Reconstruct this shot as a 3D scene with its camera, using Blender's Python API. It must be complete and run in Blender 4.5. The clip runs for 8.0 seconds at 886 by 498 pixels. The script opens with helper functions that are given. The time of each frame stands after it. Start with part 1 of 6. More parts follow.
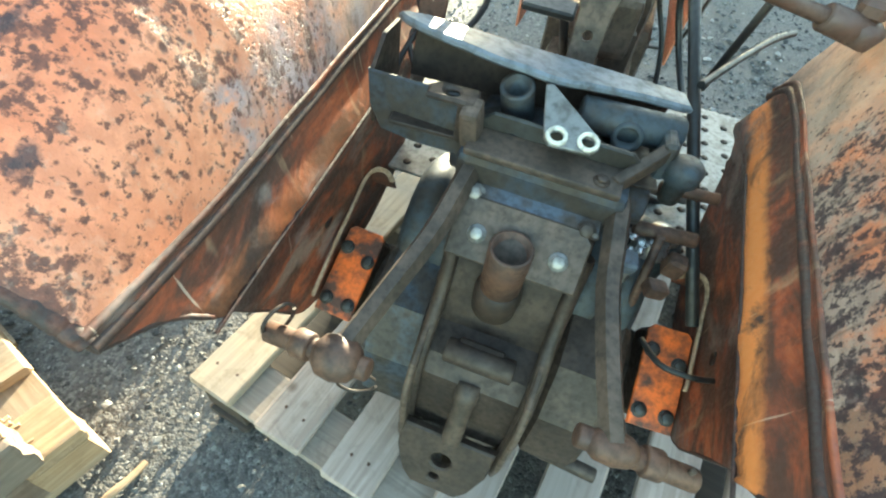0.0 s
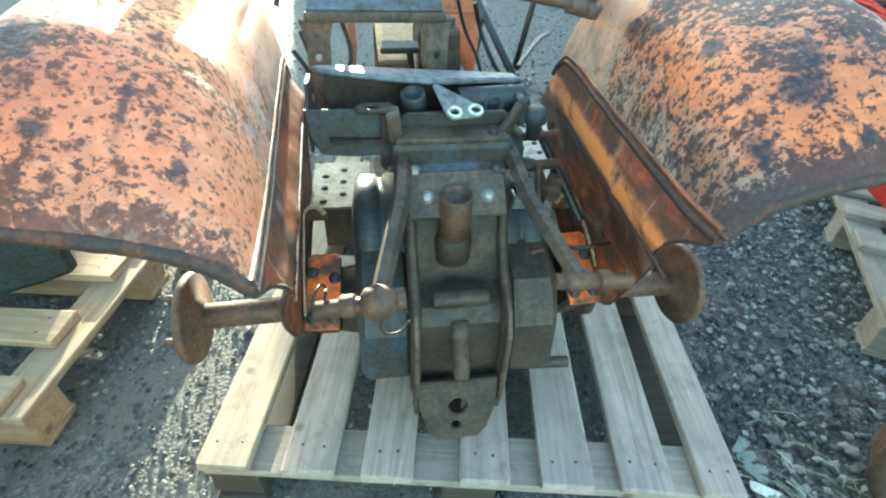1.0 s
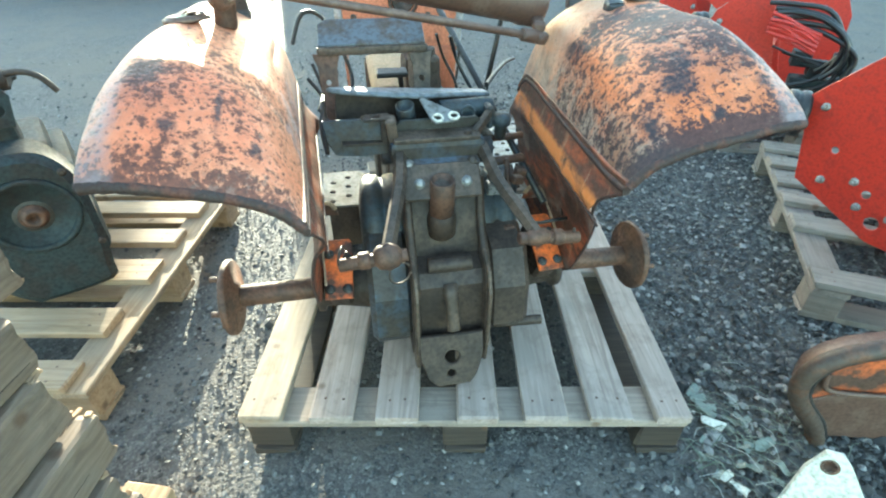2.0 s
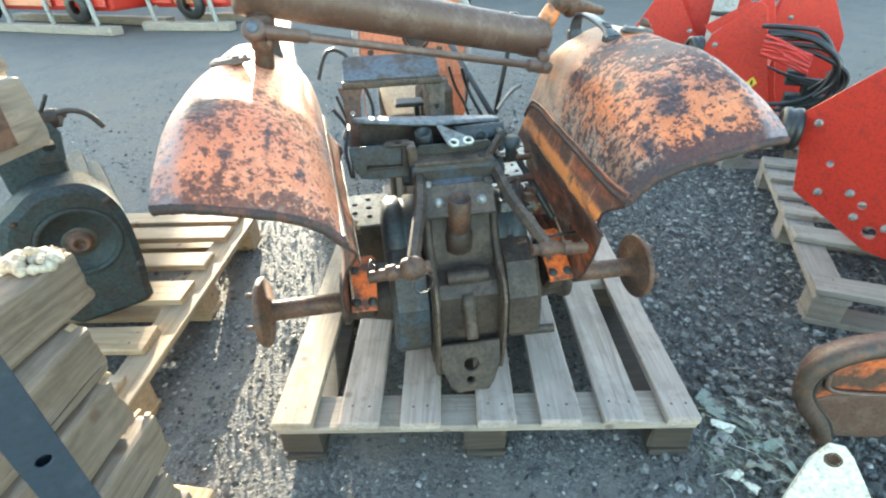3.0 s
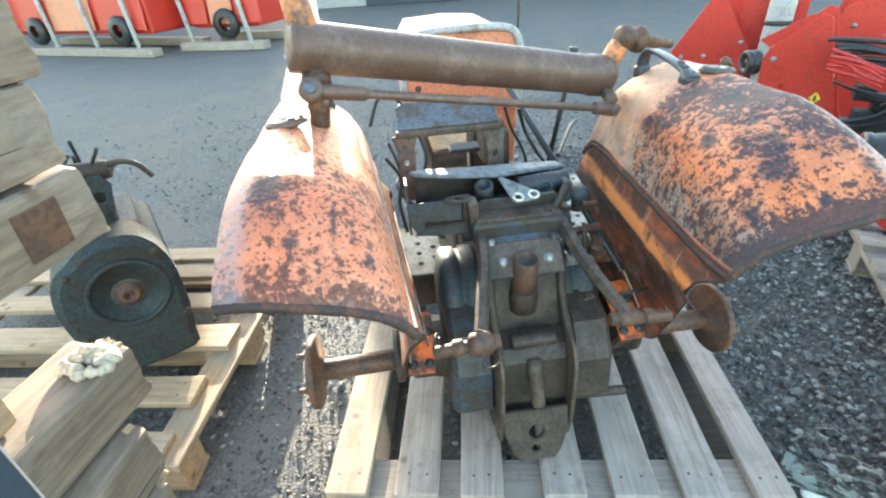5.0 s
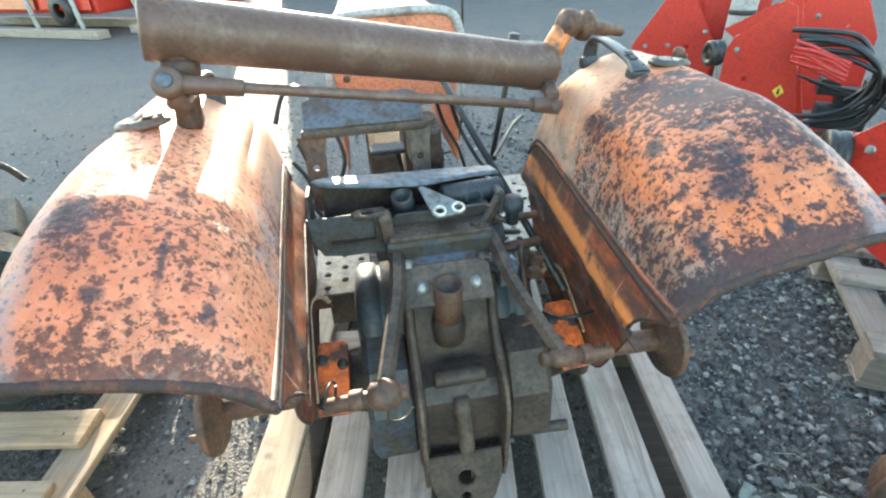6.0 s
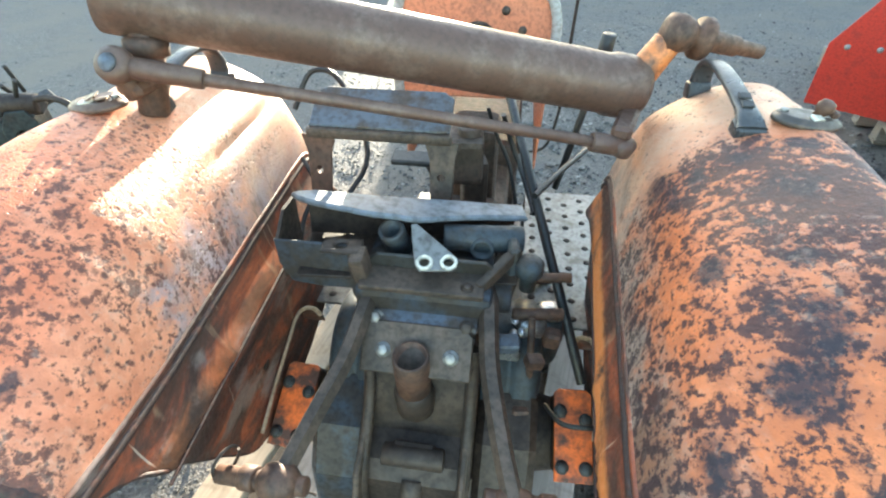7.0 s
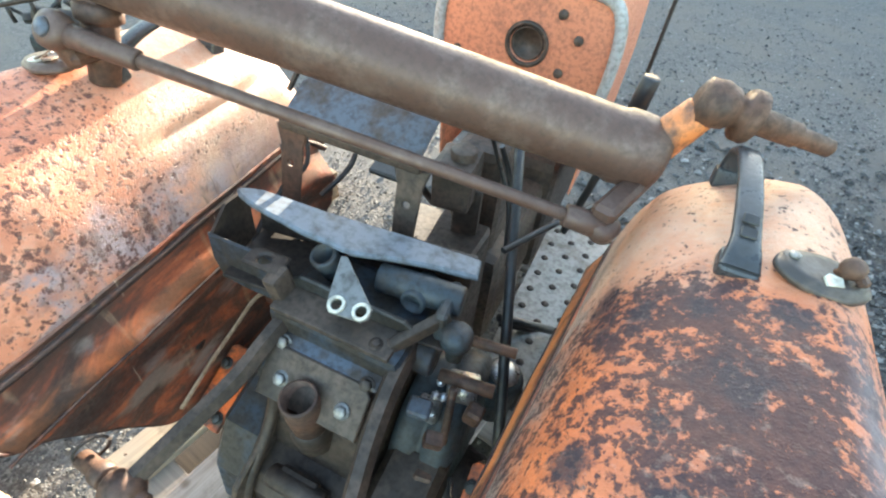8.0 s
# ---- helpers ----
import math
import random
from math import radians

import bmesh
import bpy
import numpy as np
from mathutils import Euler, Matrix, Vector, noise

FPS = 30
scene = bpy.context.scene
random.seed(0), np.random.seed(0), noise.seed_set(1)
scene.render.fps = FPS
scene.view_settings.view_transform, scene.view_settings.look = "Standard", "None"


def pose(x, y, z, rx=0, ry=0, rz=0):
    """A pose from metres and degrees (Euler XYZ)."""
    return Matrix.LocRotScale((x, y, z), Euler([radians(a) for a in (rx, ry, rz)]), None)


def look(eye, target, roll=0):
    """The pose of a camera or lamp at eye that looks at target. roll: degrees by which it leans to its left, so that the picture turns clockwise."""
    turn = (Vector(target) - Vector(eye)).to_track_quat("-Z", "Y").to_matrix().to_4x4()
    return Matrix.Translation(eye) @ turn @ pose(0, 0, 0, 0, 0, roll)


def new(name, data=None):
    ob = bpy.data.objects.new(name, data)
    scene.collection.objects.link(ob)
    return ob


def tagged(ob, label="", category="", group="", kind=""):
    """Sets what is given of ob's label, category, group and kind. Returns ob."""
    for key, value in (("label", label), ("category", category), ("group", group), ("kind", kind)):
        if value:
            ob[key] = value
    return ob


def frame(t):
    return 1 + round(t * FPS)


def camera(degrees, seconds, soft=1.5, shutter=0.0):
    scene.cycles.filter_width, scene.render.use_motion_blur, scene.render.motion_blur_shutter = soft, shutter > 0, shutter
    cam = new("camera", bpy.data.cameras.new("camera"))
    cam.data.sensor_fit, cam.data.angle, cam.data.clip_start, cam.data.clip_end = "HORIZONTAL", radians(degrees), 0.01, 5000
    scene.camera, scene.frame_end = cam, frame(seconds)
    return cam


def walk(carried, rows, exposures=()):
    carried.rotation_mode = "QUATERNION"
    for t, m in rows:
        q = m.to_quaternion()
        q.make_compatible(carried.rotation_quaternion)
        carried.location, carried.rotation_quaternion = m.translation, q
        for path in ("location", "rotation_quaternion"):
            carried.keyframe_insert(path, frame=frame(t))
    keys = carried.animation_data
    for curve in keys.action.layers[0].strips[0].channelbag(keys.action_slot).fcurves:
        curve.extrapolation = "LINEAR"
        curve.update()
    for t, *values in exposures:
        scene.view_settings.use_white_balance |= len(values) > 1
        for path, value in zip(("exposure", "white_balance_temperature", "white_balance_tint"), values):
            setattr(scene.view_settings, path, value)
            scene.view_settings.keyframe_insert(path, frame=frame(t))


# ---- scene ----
cam = camera(84.6, 8.0, 2.2)
PATH = [
    (0, (0.02, -0.151, 1.021), (-0.487, 1.041, -0.503), 9.3),
    (0.2, (-0.032, -0.17, 0.991), (-0.461, 1.117, -0.428), 7.05),
    (0.5, (-0.028, -0.224, 1.005), (-0.368, 1.171, -0.388), 3.6),
    (0.7, (-0.051, -0.288, 1.019), (-0.2, 1.128, -0.359), 4.87),
    (1, (-0.058, -0.429, 1.022), (-0.086, 1.131, -0.23), 2.3),
    (1.2, (-0.075, -0.503, 1.035), (-0.05, 1.087, -0.201), 2.25),
    (1.5, (-0.058, -0.572, 1.049), (-0.037, 1.033, -0.144), 1.8),
    (1.7, (-0.044, -0.608, 1.055), (-0.024, 1.005, -0.126), 0.9),
    (2.8, (-0.081, -0.751, 1.098), (-0.117, 0.932, 0.018), -1.3),
    (3, (-0.073, -0.743, 1.098), (-0.104, 0.942, 0.021), -1.7),
    (3.5, (-0.048, -0.724, 1.104), (-0.067, 0.967, 0.035), -1.8),
    (4, (-0.096, -0.747, 1.126), (-0.159, 0.953, 0.074), -2.7),
    (4.5, (-0.134, -0.694, 1.154), (-0.281, 1.003, 0.107), -4.2),
    (4.7, (-0.149, -0.658, 1.164), (-0.305, 1.038, 0.115), -4.0),
    (5.8, (-0.081, -0.51, 1.14), (-0.132, 1.184, 0.06), -3.62),
    (6, (-0.039, -0.454, 1.128), (-0.083, 1.216, 0.028), -2.8),
    (6.2, (0.011, -0.399, 1.128), (-0.077, 1.193, -0.05), -1.95),
    (6.5, (0.059, -0.334, 1.153), (-0.22, 1.222, -0.072), -1.7),
    (7, (0.133, -0.191, 1.145), (-0.377, 1.303, -0.082), -0.2),
    (7.2, (0.166, -0.132, 1.147), (-0.404, 1.283, -0.124), 0.14),
    (7.5, (0.184, -0.084, 1.166), (-0.391, 1.315, -0.142), 3.5),
    (7.7, (0.199, -0.044, 1.179), (-0.425, 1.297, -0.164), 5.88),
    (8, (0.251, 0.033, 1.194), (-0.515, 1.269, -0.179), 5.7),
]
EXPOSURES = [(0.0, 3.46, 7000, -6), (0.5, 3.46, 6650, -9), (1.0, 3.42, 6250, -12), (1.5, 3.42, 6250, -11), (3.0, 3.50, 6650, 1), (4.5, 3.50, 6650, 3), (6.5, 3.37, 6750, 3), (8.0, 3.35, 6800, 6)]
walk(cam, [(t, look(eye, target, roll)) for t, eye, target, roll in PATH], EXPOSURES)

import itertools

# ---- world and light ----
SUN_AZ, SUN_EL = radians(106.0), radians(8.8)
world = bpy.data.worlds.new("sky")
scene.world = world
world.use_nodes = True
wn, wl = world.node_tree.nodes, world.node_tree.links
sky = wn.new("ShaderNodeTexSky")
sky.sky_type, sky.sun_disc = "NISHITA", False
sky.sun_elevation, sky.sun_rotation = SUN_EL, radians(90.0) - SUN_AZ
wl.new(sky.outputs[0], wn["Background"].inputs[0])
wn["Background"].inputs[1].default_value = 0.15
sun = new("sun", bpy.data.lights.new("sun", "SUN"))
sun.data.energy, sun.data.angle, sun.data.color = 3.7, radians(0.4), (1.0, 0.90, 0.76)
sun_way = Vector((math.cos(SUN_AZ) * math.cos(SUN_EL), math.sin(SUN_AZ) * math.cos(SUN_EL), math.sin(SUN_EL)))
sun.matrix_world = look((0, 0, 0), -sun_way)


# ---- materials ----
class Mat:
    """A small wrapper to write node materials briefly."""

    def __init__(self, name, rough=0.6, metal=0.0):
        self.m = bpy.data.materials.new(name)
        self.m.use_nodes = True
        self.n, self.l = self.m.node_tree.nodes, self.m.node_tree.links
        self.b = self.n["Principled BSDF"]
        self.b.inputs["Roughness"].default_value = rough
        self.b.inputs["Metallic"].default_value = metal
        self.co = self.n.new("ShaderNodeTexCoord").outputs["Object"]

    def put(self, socket, value):
        if isinstance(value, (int, float)):
            socket.default_value = value
        elif isinstance(value, tuple):
            socket.default_value = (*value, 1.0) if len(value) == 3 and socket.type == "RGBA" else value
        else:
            self.l.new(value, socket)

    def scaled(self, sx, sy, sz, shift=(0, 0, 0), co=None):
        k = self.n.new("ShaderNodeMapping")
        k.inputs["Scale"].default_value = (sx, sy, sz)
        k.inputs["Location"].default_value = shift
        self.l.new(co or self.co, k.inputs[0])
        return k.outputs[0]

    def noise(self, scale, detail=4.0, rough=0.55, co=None, distort=0.0):
        k = self.n.new("ShaderNodeTexNoise")
        k.inputs["Scale"].default_value, k.inputs["Detail"].default_value = scale, detail
        k.inputs["Roughness"].default_value, k.inputs["Distortion"].default_value = rough, distort
        self.l.new(co or self.co, k.inputs["Vector"])
        return k.outputs["Fac"]

    def voro(self, scale, co=None, feature="F1"):
        k = self.n.new("ShaderNodeTexVoronoi")
        k.feature = feature
        k.inputs["Scale"].default_value = scale
        self.l.new(co or self.co, k.inputs["Vector"])
        return k

    def ramp(self, fac, *stops):
        k = self.n.new("ShaderNodeValToRGB")
        while len(k.color_ramp.elements) < len(stops):
            k.color_ramp.elements.new(0.5)
        for el, (at, col) in zip(k.color_ramp.elements, stops):
            el.position = at
            el.color = (*col, 1.0) if isinstance(col, tuple) else (col, col, col, 1.0)
        self.l.new(fac, k.inputs[0])
        return k.outputs[0]

    def mix(self, fac, a, b, blend="MIX"):
        k = self.n.new("ShaderNodeMix")
        k.data_type, k.blend_type = "RGBA", blend
        self.put(k.inputs[0], fac)
        self.put(k.inputs[6], a)
        self.put(k.inputs[7], b)
        return k.outputs[2]

    def calc(self, op, a, b=0.0):
        k = self.n.new("ShaderNodeMath")
        k.operation = op
        self.put(k.inputs[0], a)
        self.put(k.inputs[1], b)
        return k.outputs[0]

    def blob(self, x, y, z, hx, hy, hz, soft=0.5, ragged=0.6):
        """1 inside an oval patch round a place, with a ragged edge."""
        k = self.n.new("ShaderNodeMapping")
        k.inputs["Scale"].default_value = (1 / hx, 1 / hy, 1 / hz)
        k.inputs["Location"].default_value = (-x / hx, -y / hy, -z / hz)
        self.l.new(self.co, k.inputs[0])
        d = self.n.new("ShaderNodeVectorMath")
        d.operation = "LENGTH"
        self.l.new(k.outputs[0], d.inputs[0])
        wob = self.calc("MULTIPLY", self.calc("SUBTRACT", self.noise(48, 5, 0.7), 0.5), ragged * 2.0)
        return self.ramp(self.calc("ADD", d.outputs["Value"], wob), (1.0 - soft, 1.0), (1.0, 0.0))

    def sep(self, axis):
        k = self.n.new("ShaderNodeSeparateXYZ")
        self.l.new(self.co, k.inputs[0])
        return k.outputs[axis]

    def random(self):
        return self.n.new("ShaderNodeObjectInfo").outputs["Random"]

    def bump(self, height, strength=0.3, dist=0.002):
        k = self.n.new("ShaderNodeBump")
        k.inputs["Strength"].default_value, k.inputs["Distance"].default_value = strength, dist
        self.l.new(height, k.inputs["Height"])
        old = self.b.inputs["Normal"].links
        if old:
            self.l.new(old[0].from_socket, k.inputs["Normal"])
        self.l.new(k.outputs[0], self.b.inputs["Normal"])

    def out(self, col, rough=None, metal=None):
        self.put(self.b.inputs["Base Color"], col)
        if rough is not None:
            self.put(self.b.inputs["Roughness"], rough)
        if metal is not None:
            self.put(self.b.inputs["Metallic"], metal)
        return self.m


def fender_paint(name, bright, pale, dark, burns_and_shade, solids, density, bare, bare_col, clean=0.1, rear=0.0, low=0.0, dots=1.0, veil=0.4, spread=0.75, front=-1.0, top=0.76):
    """Orange enamel broken by rust, with sunlit cream painted at the front. Patches as (x, y, z, half sizes): first
    wide scorched areas and painted shade, then bare dark ones.
    """
    k = Mat(name, 0.45)
    k.b.inputs["Specular IOR Level"].default_value = 0.32
    big, mid, fine, grit = k.noise(5, 5, 0.6), k.noise(24, 6, 0.65), k.noise(140, 4, 0.6), k.noise(420, 2, 0.5)
    side, high = k.calc("ABSOLUTE", k.sep(0)), k.sep(2)
    base = k.mix(k.ramp(big, (0.36, 0.0), (0.62, 1.0)), bright, pale)
    base = k.mix(k.calc("MULTIPLY", k.ramp(mid, (0.42, 0.0), (0.72, 1.0)), 0.35), base, tuple(0.66 * c for c in bright))
    # worn through to primer where the shell turns down to its seam
    streak = k.noise(13, 6, 0.68, k.scaled(1.0, 0.55, 1.3), 0.7)
    turn = k.ramp(k.calc("ADD", high, k.calc("MULTIPLY", k.calc("SUBTRACT", streak, 0.5), 0.16)), (top - 0.022, 1.0), (top + 0.022, 0.0))
    inner = k.calc("MULTIPLY", turn, k.ramp(k.calc("ADD", side, k.calc("MULTIPLY", mid, 0.05)), (0.310, 1.0), (0.345, 0.0)))
    inner = k.calc("MULTIPLY", inner, k.ramp(k.calc("ADD", k.calc("ADD", k.sep(1), k.calc("MULTIPLY", streak, 0.2)), 1.0 - front), (0.98, 0.0), (1.0, 1.0)))
    weight = k.calc("MULTIPLY", k.calc("SUBTRACT", k.noise(4.5, 3, 0.5), 0.5), 0.4)
    weight = k.calc("SUBTRACT", weight, k.ramp(k.calc("ADD", k.sep(1), k.calc("MULTIPLY", mid, 0.12)), (clean, 0.0), (clean + 0.01, 0.115)))
    burn_and_shade = None
    for spot in burns_and_shade:
        b = k.blob(*spot, 0.85, 0.9)
        burn_and_shade = b if burn_and_shade is None else k.calc("MAXIMUM", burn_and_shade, b)
    if burn_and_shade is not None:
        weight = k.calc("ADD", weight, k.calc("MULTIPLY", burn_and_shade, 0.16))
        scorch_and_shade = k.mix(k.ramp(k.noise(34, 5, 0.7), (0.40, 0.0), (0.60, 1.0)), (0.040, 0.031, 0.042), (0.30, 0.135, 0.105))
        island = k.ramp(k.noise(46, 5, 0.6), (0.46, 1.0), (0.54, 0.15))
        base = k.mix(k.calc("MULTIPLY", k.calc("MULTIPLY", burn_and_shade, island), 0.72), base, scorch_and_shade)
    weight = k.calc("ADD", weight, density)
    rim = k.calc("SUBTRACT", k.calc("ADD", k.sep(1), k.calc("MULTIPLY", mid, 0.05)), rear)
    edge = k.calc("ADD", rim, k.calc("MULTIPLY", k.calc("SUBTRACT", k.noise(70, 5, 0.7), 0.5), 0.05))
    weight = k.calc("ADD", weight, k.ramp(k.calc("ADD", edge, 1.0), (0.608, 0.50), (0.622, 0.20), (0.642, 0.05), (0.665, 0.0)))
    wob = k.calc("MULTIPLY", k.calc("SUBTRACT", k.noise(110, 3, 0.6), 0.5), 0.45)
    rust = None
    for size, reach in ((36, 0.20), (62, 0.31), (110, 0.36)):
        v = k.voro(size)
        bw = k.n.new("ShaderNodeRGBToBW")
        k.l.new(v.outputs["Color"], bw.inputs[0])
        room = k.calc("ADD", k.calc("MULTIPLY", k.calc("POWER", bw.outputs[0], 2.0), reach * dots), k.calc("MULTIPLY", weight, 0.9 * dots - 0.05 * (1 - dots)))
        dot = k.ramp(k.calc("SUBTRACT", room, k.calc("ADD", v.outputs["Distance"], wob)), (0.0, 0.0), (0.14, 0.9))
        rust = dot if rust is None else k.calc("MAXIMUM", rust, dot)
    coarse = k.ramp(k.calc("ADD", k.noise(58, 6, 0.66), k.calc("MULTIPLY", weight, spread)), (0.585, 0.0), (0.655, 0.92))
    small = k.ramp(k.calc("ADD", k.noise(130, 4, 0.62), k.calc("MULTIPLY", weight, 0.6)), (0.600, 0.0), (0.66, 0.88))
    mottle = k.calc("MAXIMUM", coarse, small)
    rust = k.calc("MAXIMUM", rust, mottle)
    halo = k.ramp(k.calc("ADD", k.noise(48, 4, 0.6), k.calc("MULTIPLY", weight, 0.6)), (0.47, 0.0), (0.62, 1.0))
    base = k.mix(k.calc("MULTIPLY", halo, veil), base, (0.34, 0.10, 0.05))
    # cream towards the front: sunlight on the paint, put into its colour
    sunlit_cream = k.ramp(k.calc("ADD", k.sep(1), k.calc("MULTIPLY", k.noise(17, 5, 0.65), 0.16)), (clean + 0.0, 0.0), (clean + 0.09, 0.75))
    base = k.mix(sunlit_cream, base, k.mix(k.ramp(k.noise(30, 5, 0.7), (0.4, 0.0), (0.65, 1.0)), (0.62, 0.43, 0.31), (0.60, 0.33, 0.21)))
    worn = k.calc("MULTIPLY", inner, k.ramp(k.noise(15, 6, 0.7), (0.40, 0.15), (0.54, 1.0)))
    base = k.mix(k.calc("MULTIPLY", worn, bare), base, k.mix(k.ramp(streak, (0.4, 0.0), (0.62, 1.0)), bare_col, tuple(0.5 * c for c in bare_col)))
    runs = k.ramp(k.noise(20, 5, 0.6, k.scaled(1.0, 2.2, 0.45), 0.5), (0.56, 0.0), (0.64, 0.75))
    base = k.mix(k.calc("MULTIPLY", k.calc("MULTIPLY", inner, runs), bare), base, (0.13, 0.07, 0.05))
    foot = k.ramp(k.calc("ADD", high, k.calc("MULTIPLY", k.calc("SUBTRACT", mid, 0.5), 0.07)), (0.752, 1.0), (0.785, 0.0))
    base = k.mix(k.calc("MULTIPLY", k.calc("MULTIPLY", foot, k.calc("LESS_THAN", rim, -0.27)), low), base, (0.20, 0.115, 0.075))
    rust_col = k.mix(k.ramp(fine, (0.35, 0.0), (0.65, 1.0)), *dark)
    col = k.mix(rust, base, rust_col)
    for spot in solids:
        col = k.mix(k.calc("MULTIPLY", k.blob(*spot, 0.65, 1.3), 0.9), col, k.mix(fine, dark[0], (0.050, 0.040, 0.046)))
    # outer edge: worn paint and a grey-lilac sky sheen, both painted in
    outer = k.ramp(k.calc("ADD", side, k.calc("MULTIPLY", mid, 0.03)), (0.468, 0.0), (0.486, 0.6))
    outer = k.calc("MULTIPLY", outer, k.ramp(k.calc("ADD", k.calc("ADD", k.sep(1), k.calc("MULTIPLY", big, 0.1)), 0.5), (0.46, 1.0), (0.60, 0.2)))
    col = k.mix(k.calc("MULTIPLY", outer, k.ramp(k.noise(55, 5, 0.7), (0.35, 0.45), (0.6, 1.0))), col, (0.34, 0.285, 0.295))
    dust = k.ramp(k.calc("ADD", k.noise(80, 4, 0.7), k.calc("MULTIPLY", big, 0.5)), (0.84, 0.0), (0.94, 0.16))
    col = k.mix(dust, col, (0.55, 0.42, 0.33))
    k.bump(rust, 0.45, -0.0014)
    k.bump(k.ramp(grit, (0.50, 0.0), (0.66, 1.0)), 0.35, 0.0009)
    k.bump(fine, 0.45, 0.002)
    k.bump(mid, 0.3, 0.004)
    return k.out(col, k.ramp(k.calc("ADD", rust, k.calc("MULTIPLY", fine, 0.3)), (0.0, 0.40), (1.0, 0.62)))


def streaked(name, band):
    """Fender side: orange paint under brown oil and rust that has run down."""
    k = Mat(name, 0.55)
    patch = k.noise(11, 7, 0.68, k.scaled(1.0, 0.6, 1.5), 0.8)
    run = k.noise(16, 5, 0.6, k.scaled(1.0, 0.5, 2.6), 0.4)
    mid, fine = k.noise(38, 6, 0.7), k.noise(150, 4)
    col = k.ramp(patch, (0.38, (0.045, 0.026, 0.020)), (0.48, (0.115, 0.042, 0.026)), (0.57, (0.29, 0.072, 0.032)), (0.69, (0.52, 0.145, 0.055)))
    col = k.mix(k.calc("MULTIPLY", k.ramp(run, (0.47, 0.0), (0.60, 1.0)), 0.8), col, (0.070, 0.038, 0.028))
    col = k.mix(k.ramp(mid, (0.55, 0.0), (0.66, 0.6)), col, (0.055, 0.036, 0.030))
    grey = k.ramp(k.noise(7, 5, 0.6, k.scaled(1, 0.8, 1.6)), (0.56, 0.0), (0.64, 0.55))
    col = k.mix(grey, col, (0.30, 0.24, 0.21))
    scr = k.ramp(k.noise(15, 3, 0.5, k.scaled(1, 9, 0.45)), (0.71, 0.0), (0.74, 0.75))
    col = k.mix(scr, col, (0.48, 0.36, 0.27))
    tan_run = k.ramp(k.noise(9, 3, 0.5, k.scaled(1, 3.2, 0.7), 0.5), (0.63, 0.0), (0.70, 0.45))
    col = k.mix(k.calc("MULTIPLY", tan_run, k.ramp(mid, (0.4, 1.0), (0.6, 0.3))), col, (0.46, 0.32, 0.20))
    strip = k.calc("ABSOLUTE", k.calc("SUBTRACT", k.calc("ADD", k.sep(2), k.calc("MULTIPLY", mid, 0.020)), 0.648))
    col = k.mix(k.calc("MULTIPLY", k.ramp(strip, (0.010, 1.0), (0.020, 0.0)), k.calc("MULTIPLY", k.ramp(patch, (0.36, 0.0), (0.50, 1.0)), band)), col, (0.72, 0.24, 0.07))
    k.bump(fine, 0.25, 0.001)
    k.bump(mid, 0.35, 0.003)
    return k.out(col, k.ramp(fine, (0.3, 0.42), (0.7, 0.7)))


def grimy(name, paint, bare=(0.10, 0.07, 0.05), share=0.5, rough=0.6, metal=0.0, scale=18.0):
    k = Mat(name, rough, metal)
    a, f = k.noise(scale, 6, 0.65), k.noise(scale * 6, 4, 0.6)
    col = k.mix(k.ramp(a, (share - 0.06, 0.0), (share + 0.08, 1.0)), paint, bare)
    col = k.mix(k.calc("MULTIPLY", k.ramp(f, (0.45, 0.0), (0.7, 1.0)), 0.6), col, tuple(c * 0.45 for c in bare))
    k.bump(f, 0.3, 0.0012)
    k.bump(a, 0.25, 0.004)
    return k.out(col, k.ramp(f, (0.3, max(rough - 0.15, 0.05)), (0.7, min(rough + 0.15, 1.0))))


def timber(name, light, dark, grey=0.5, axis=1, stretch=3.0):
    """Sawn wood with grain along the given axis of the piece."""
    k = Mat(name, 0.75)
    s = [60.0, 60.0, 60.0]
    s[axis] = stretch
    rnd = k.n.new("ShaderNodeCombineXYZ")
    for i in range(3):
        k.l.new(k.calc("MULTIPLY", k.random(), 9.0 + 4 * i), rnd.inputs[i])
    add = k.n.new("ShaderNodeVectorMath")
    k.l.new(k.co, add.inputs[0])
    k.l.new(rnd.outputs[0], add.inputs[1])
    moved = add.outputs[0]
    grain = k.noise(1.0, 6, 0.6, k.scaled(*s, co=moved), 1.2)
    stain, fine = k.noise(7, 5, 0.6, moved), k.noise(220, 3, 0.6, moved)
    col = k.mix(k.ramp(grain, (0.35, 0.0), (0.65, 1.0)), dark, light)
    col = k.mix(k.calc("MULTIPLY", k.ramp(stain, (0.42, 0.0), (0.66, 1.0)), grey), col, (0.21, 0.19, 0.17))
    col = k.mix(k.calc("MULTIPLY", k.random(), 0.35), col, tuple(0.6 * c for c in light))
    knots = k.ramp(k.voro(9, k.scaled(1.0, 1.0, 1.0, co=moved)).outputs["Distance"], (0.06, 1.0), (0.13, 0.0))
    col = k.mix(k.calc("MULTIPLY", knots, 0.7), col, (0.10, 0.055, 0.03))
    smear = k.ramp(k.noise(16, 6, 0.7, moved, 0.6), (0.52, 0.0), (0.66, 0.75))
    col = k.mix(k.calc("MULTIPLY", smear, grey), col, tuple(0.5 * c for c in dark))
    k.bump(grain, 0.35, 0.0015)
    k.bump(fine, 0.2, 0.0006)
    return k.out(col, 0.78)


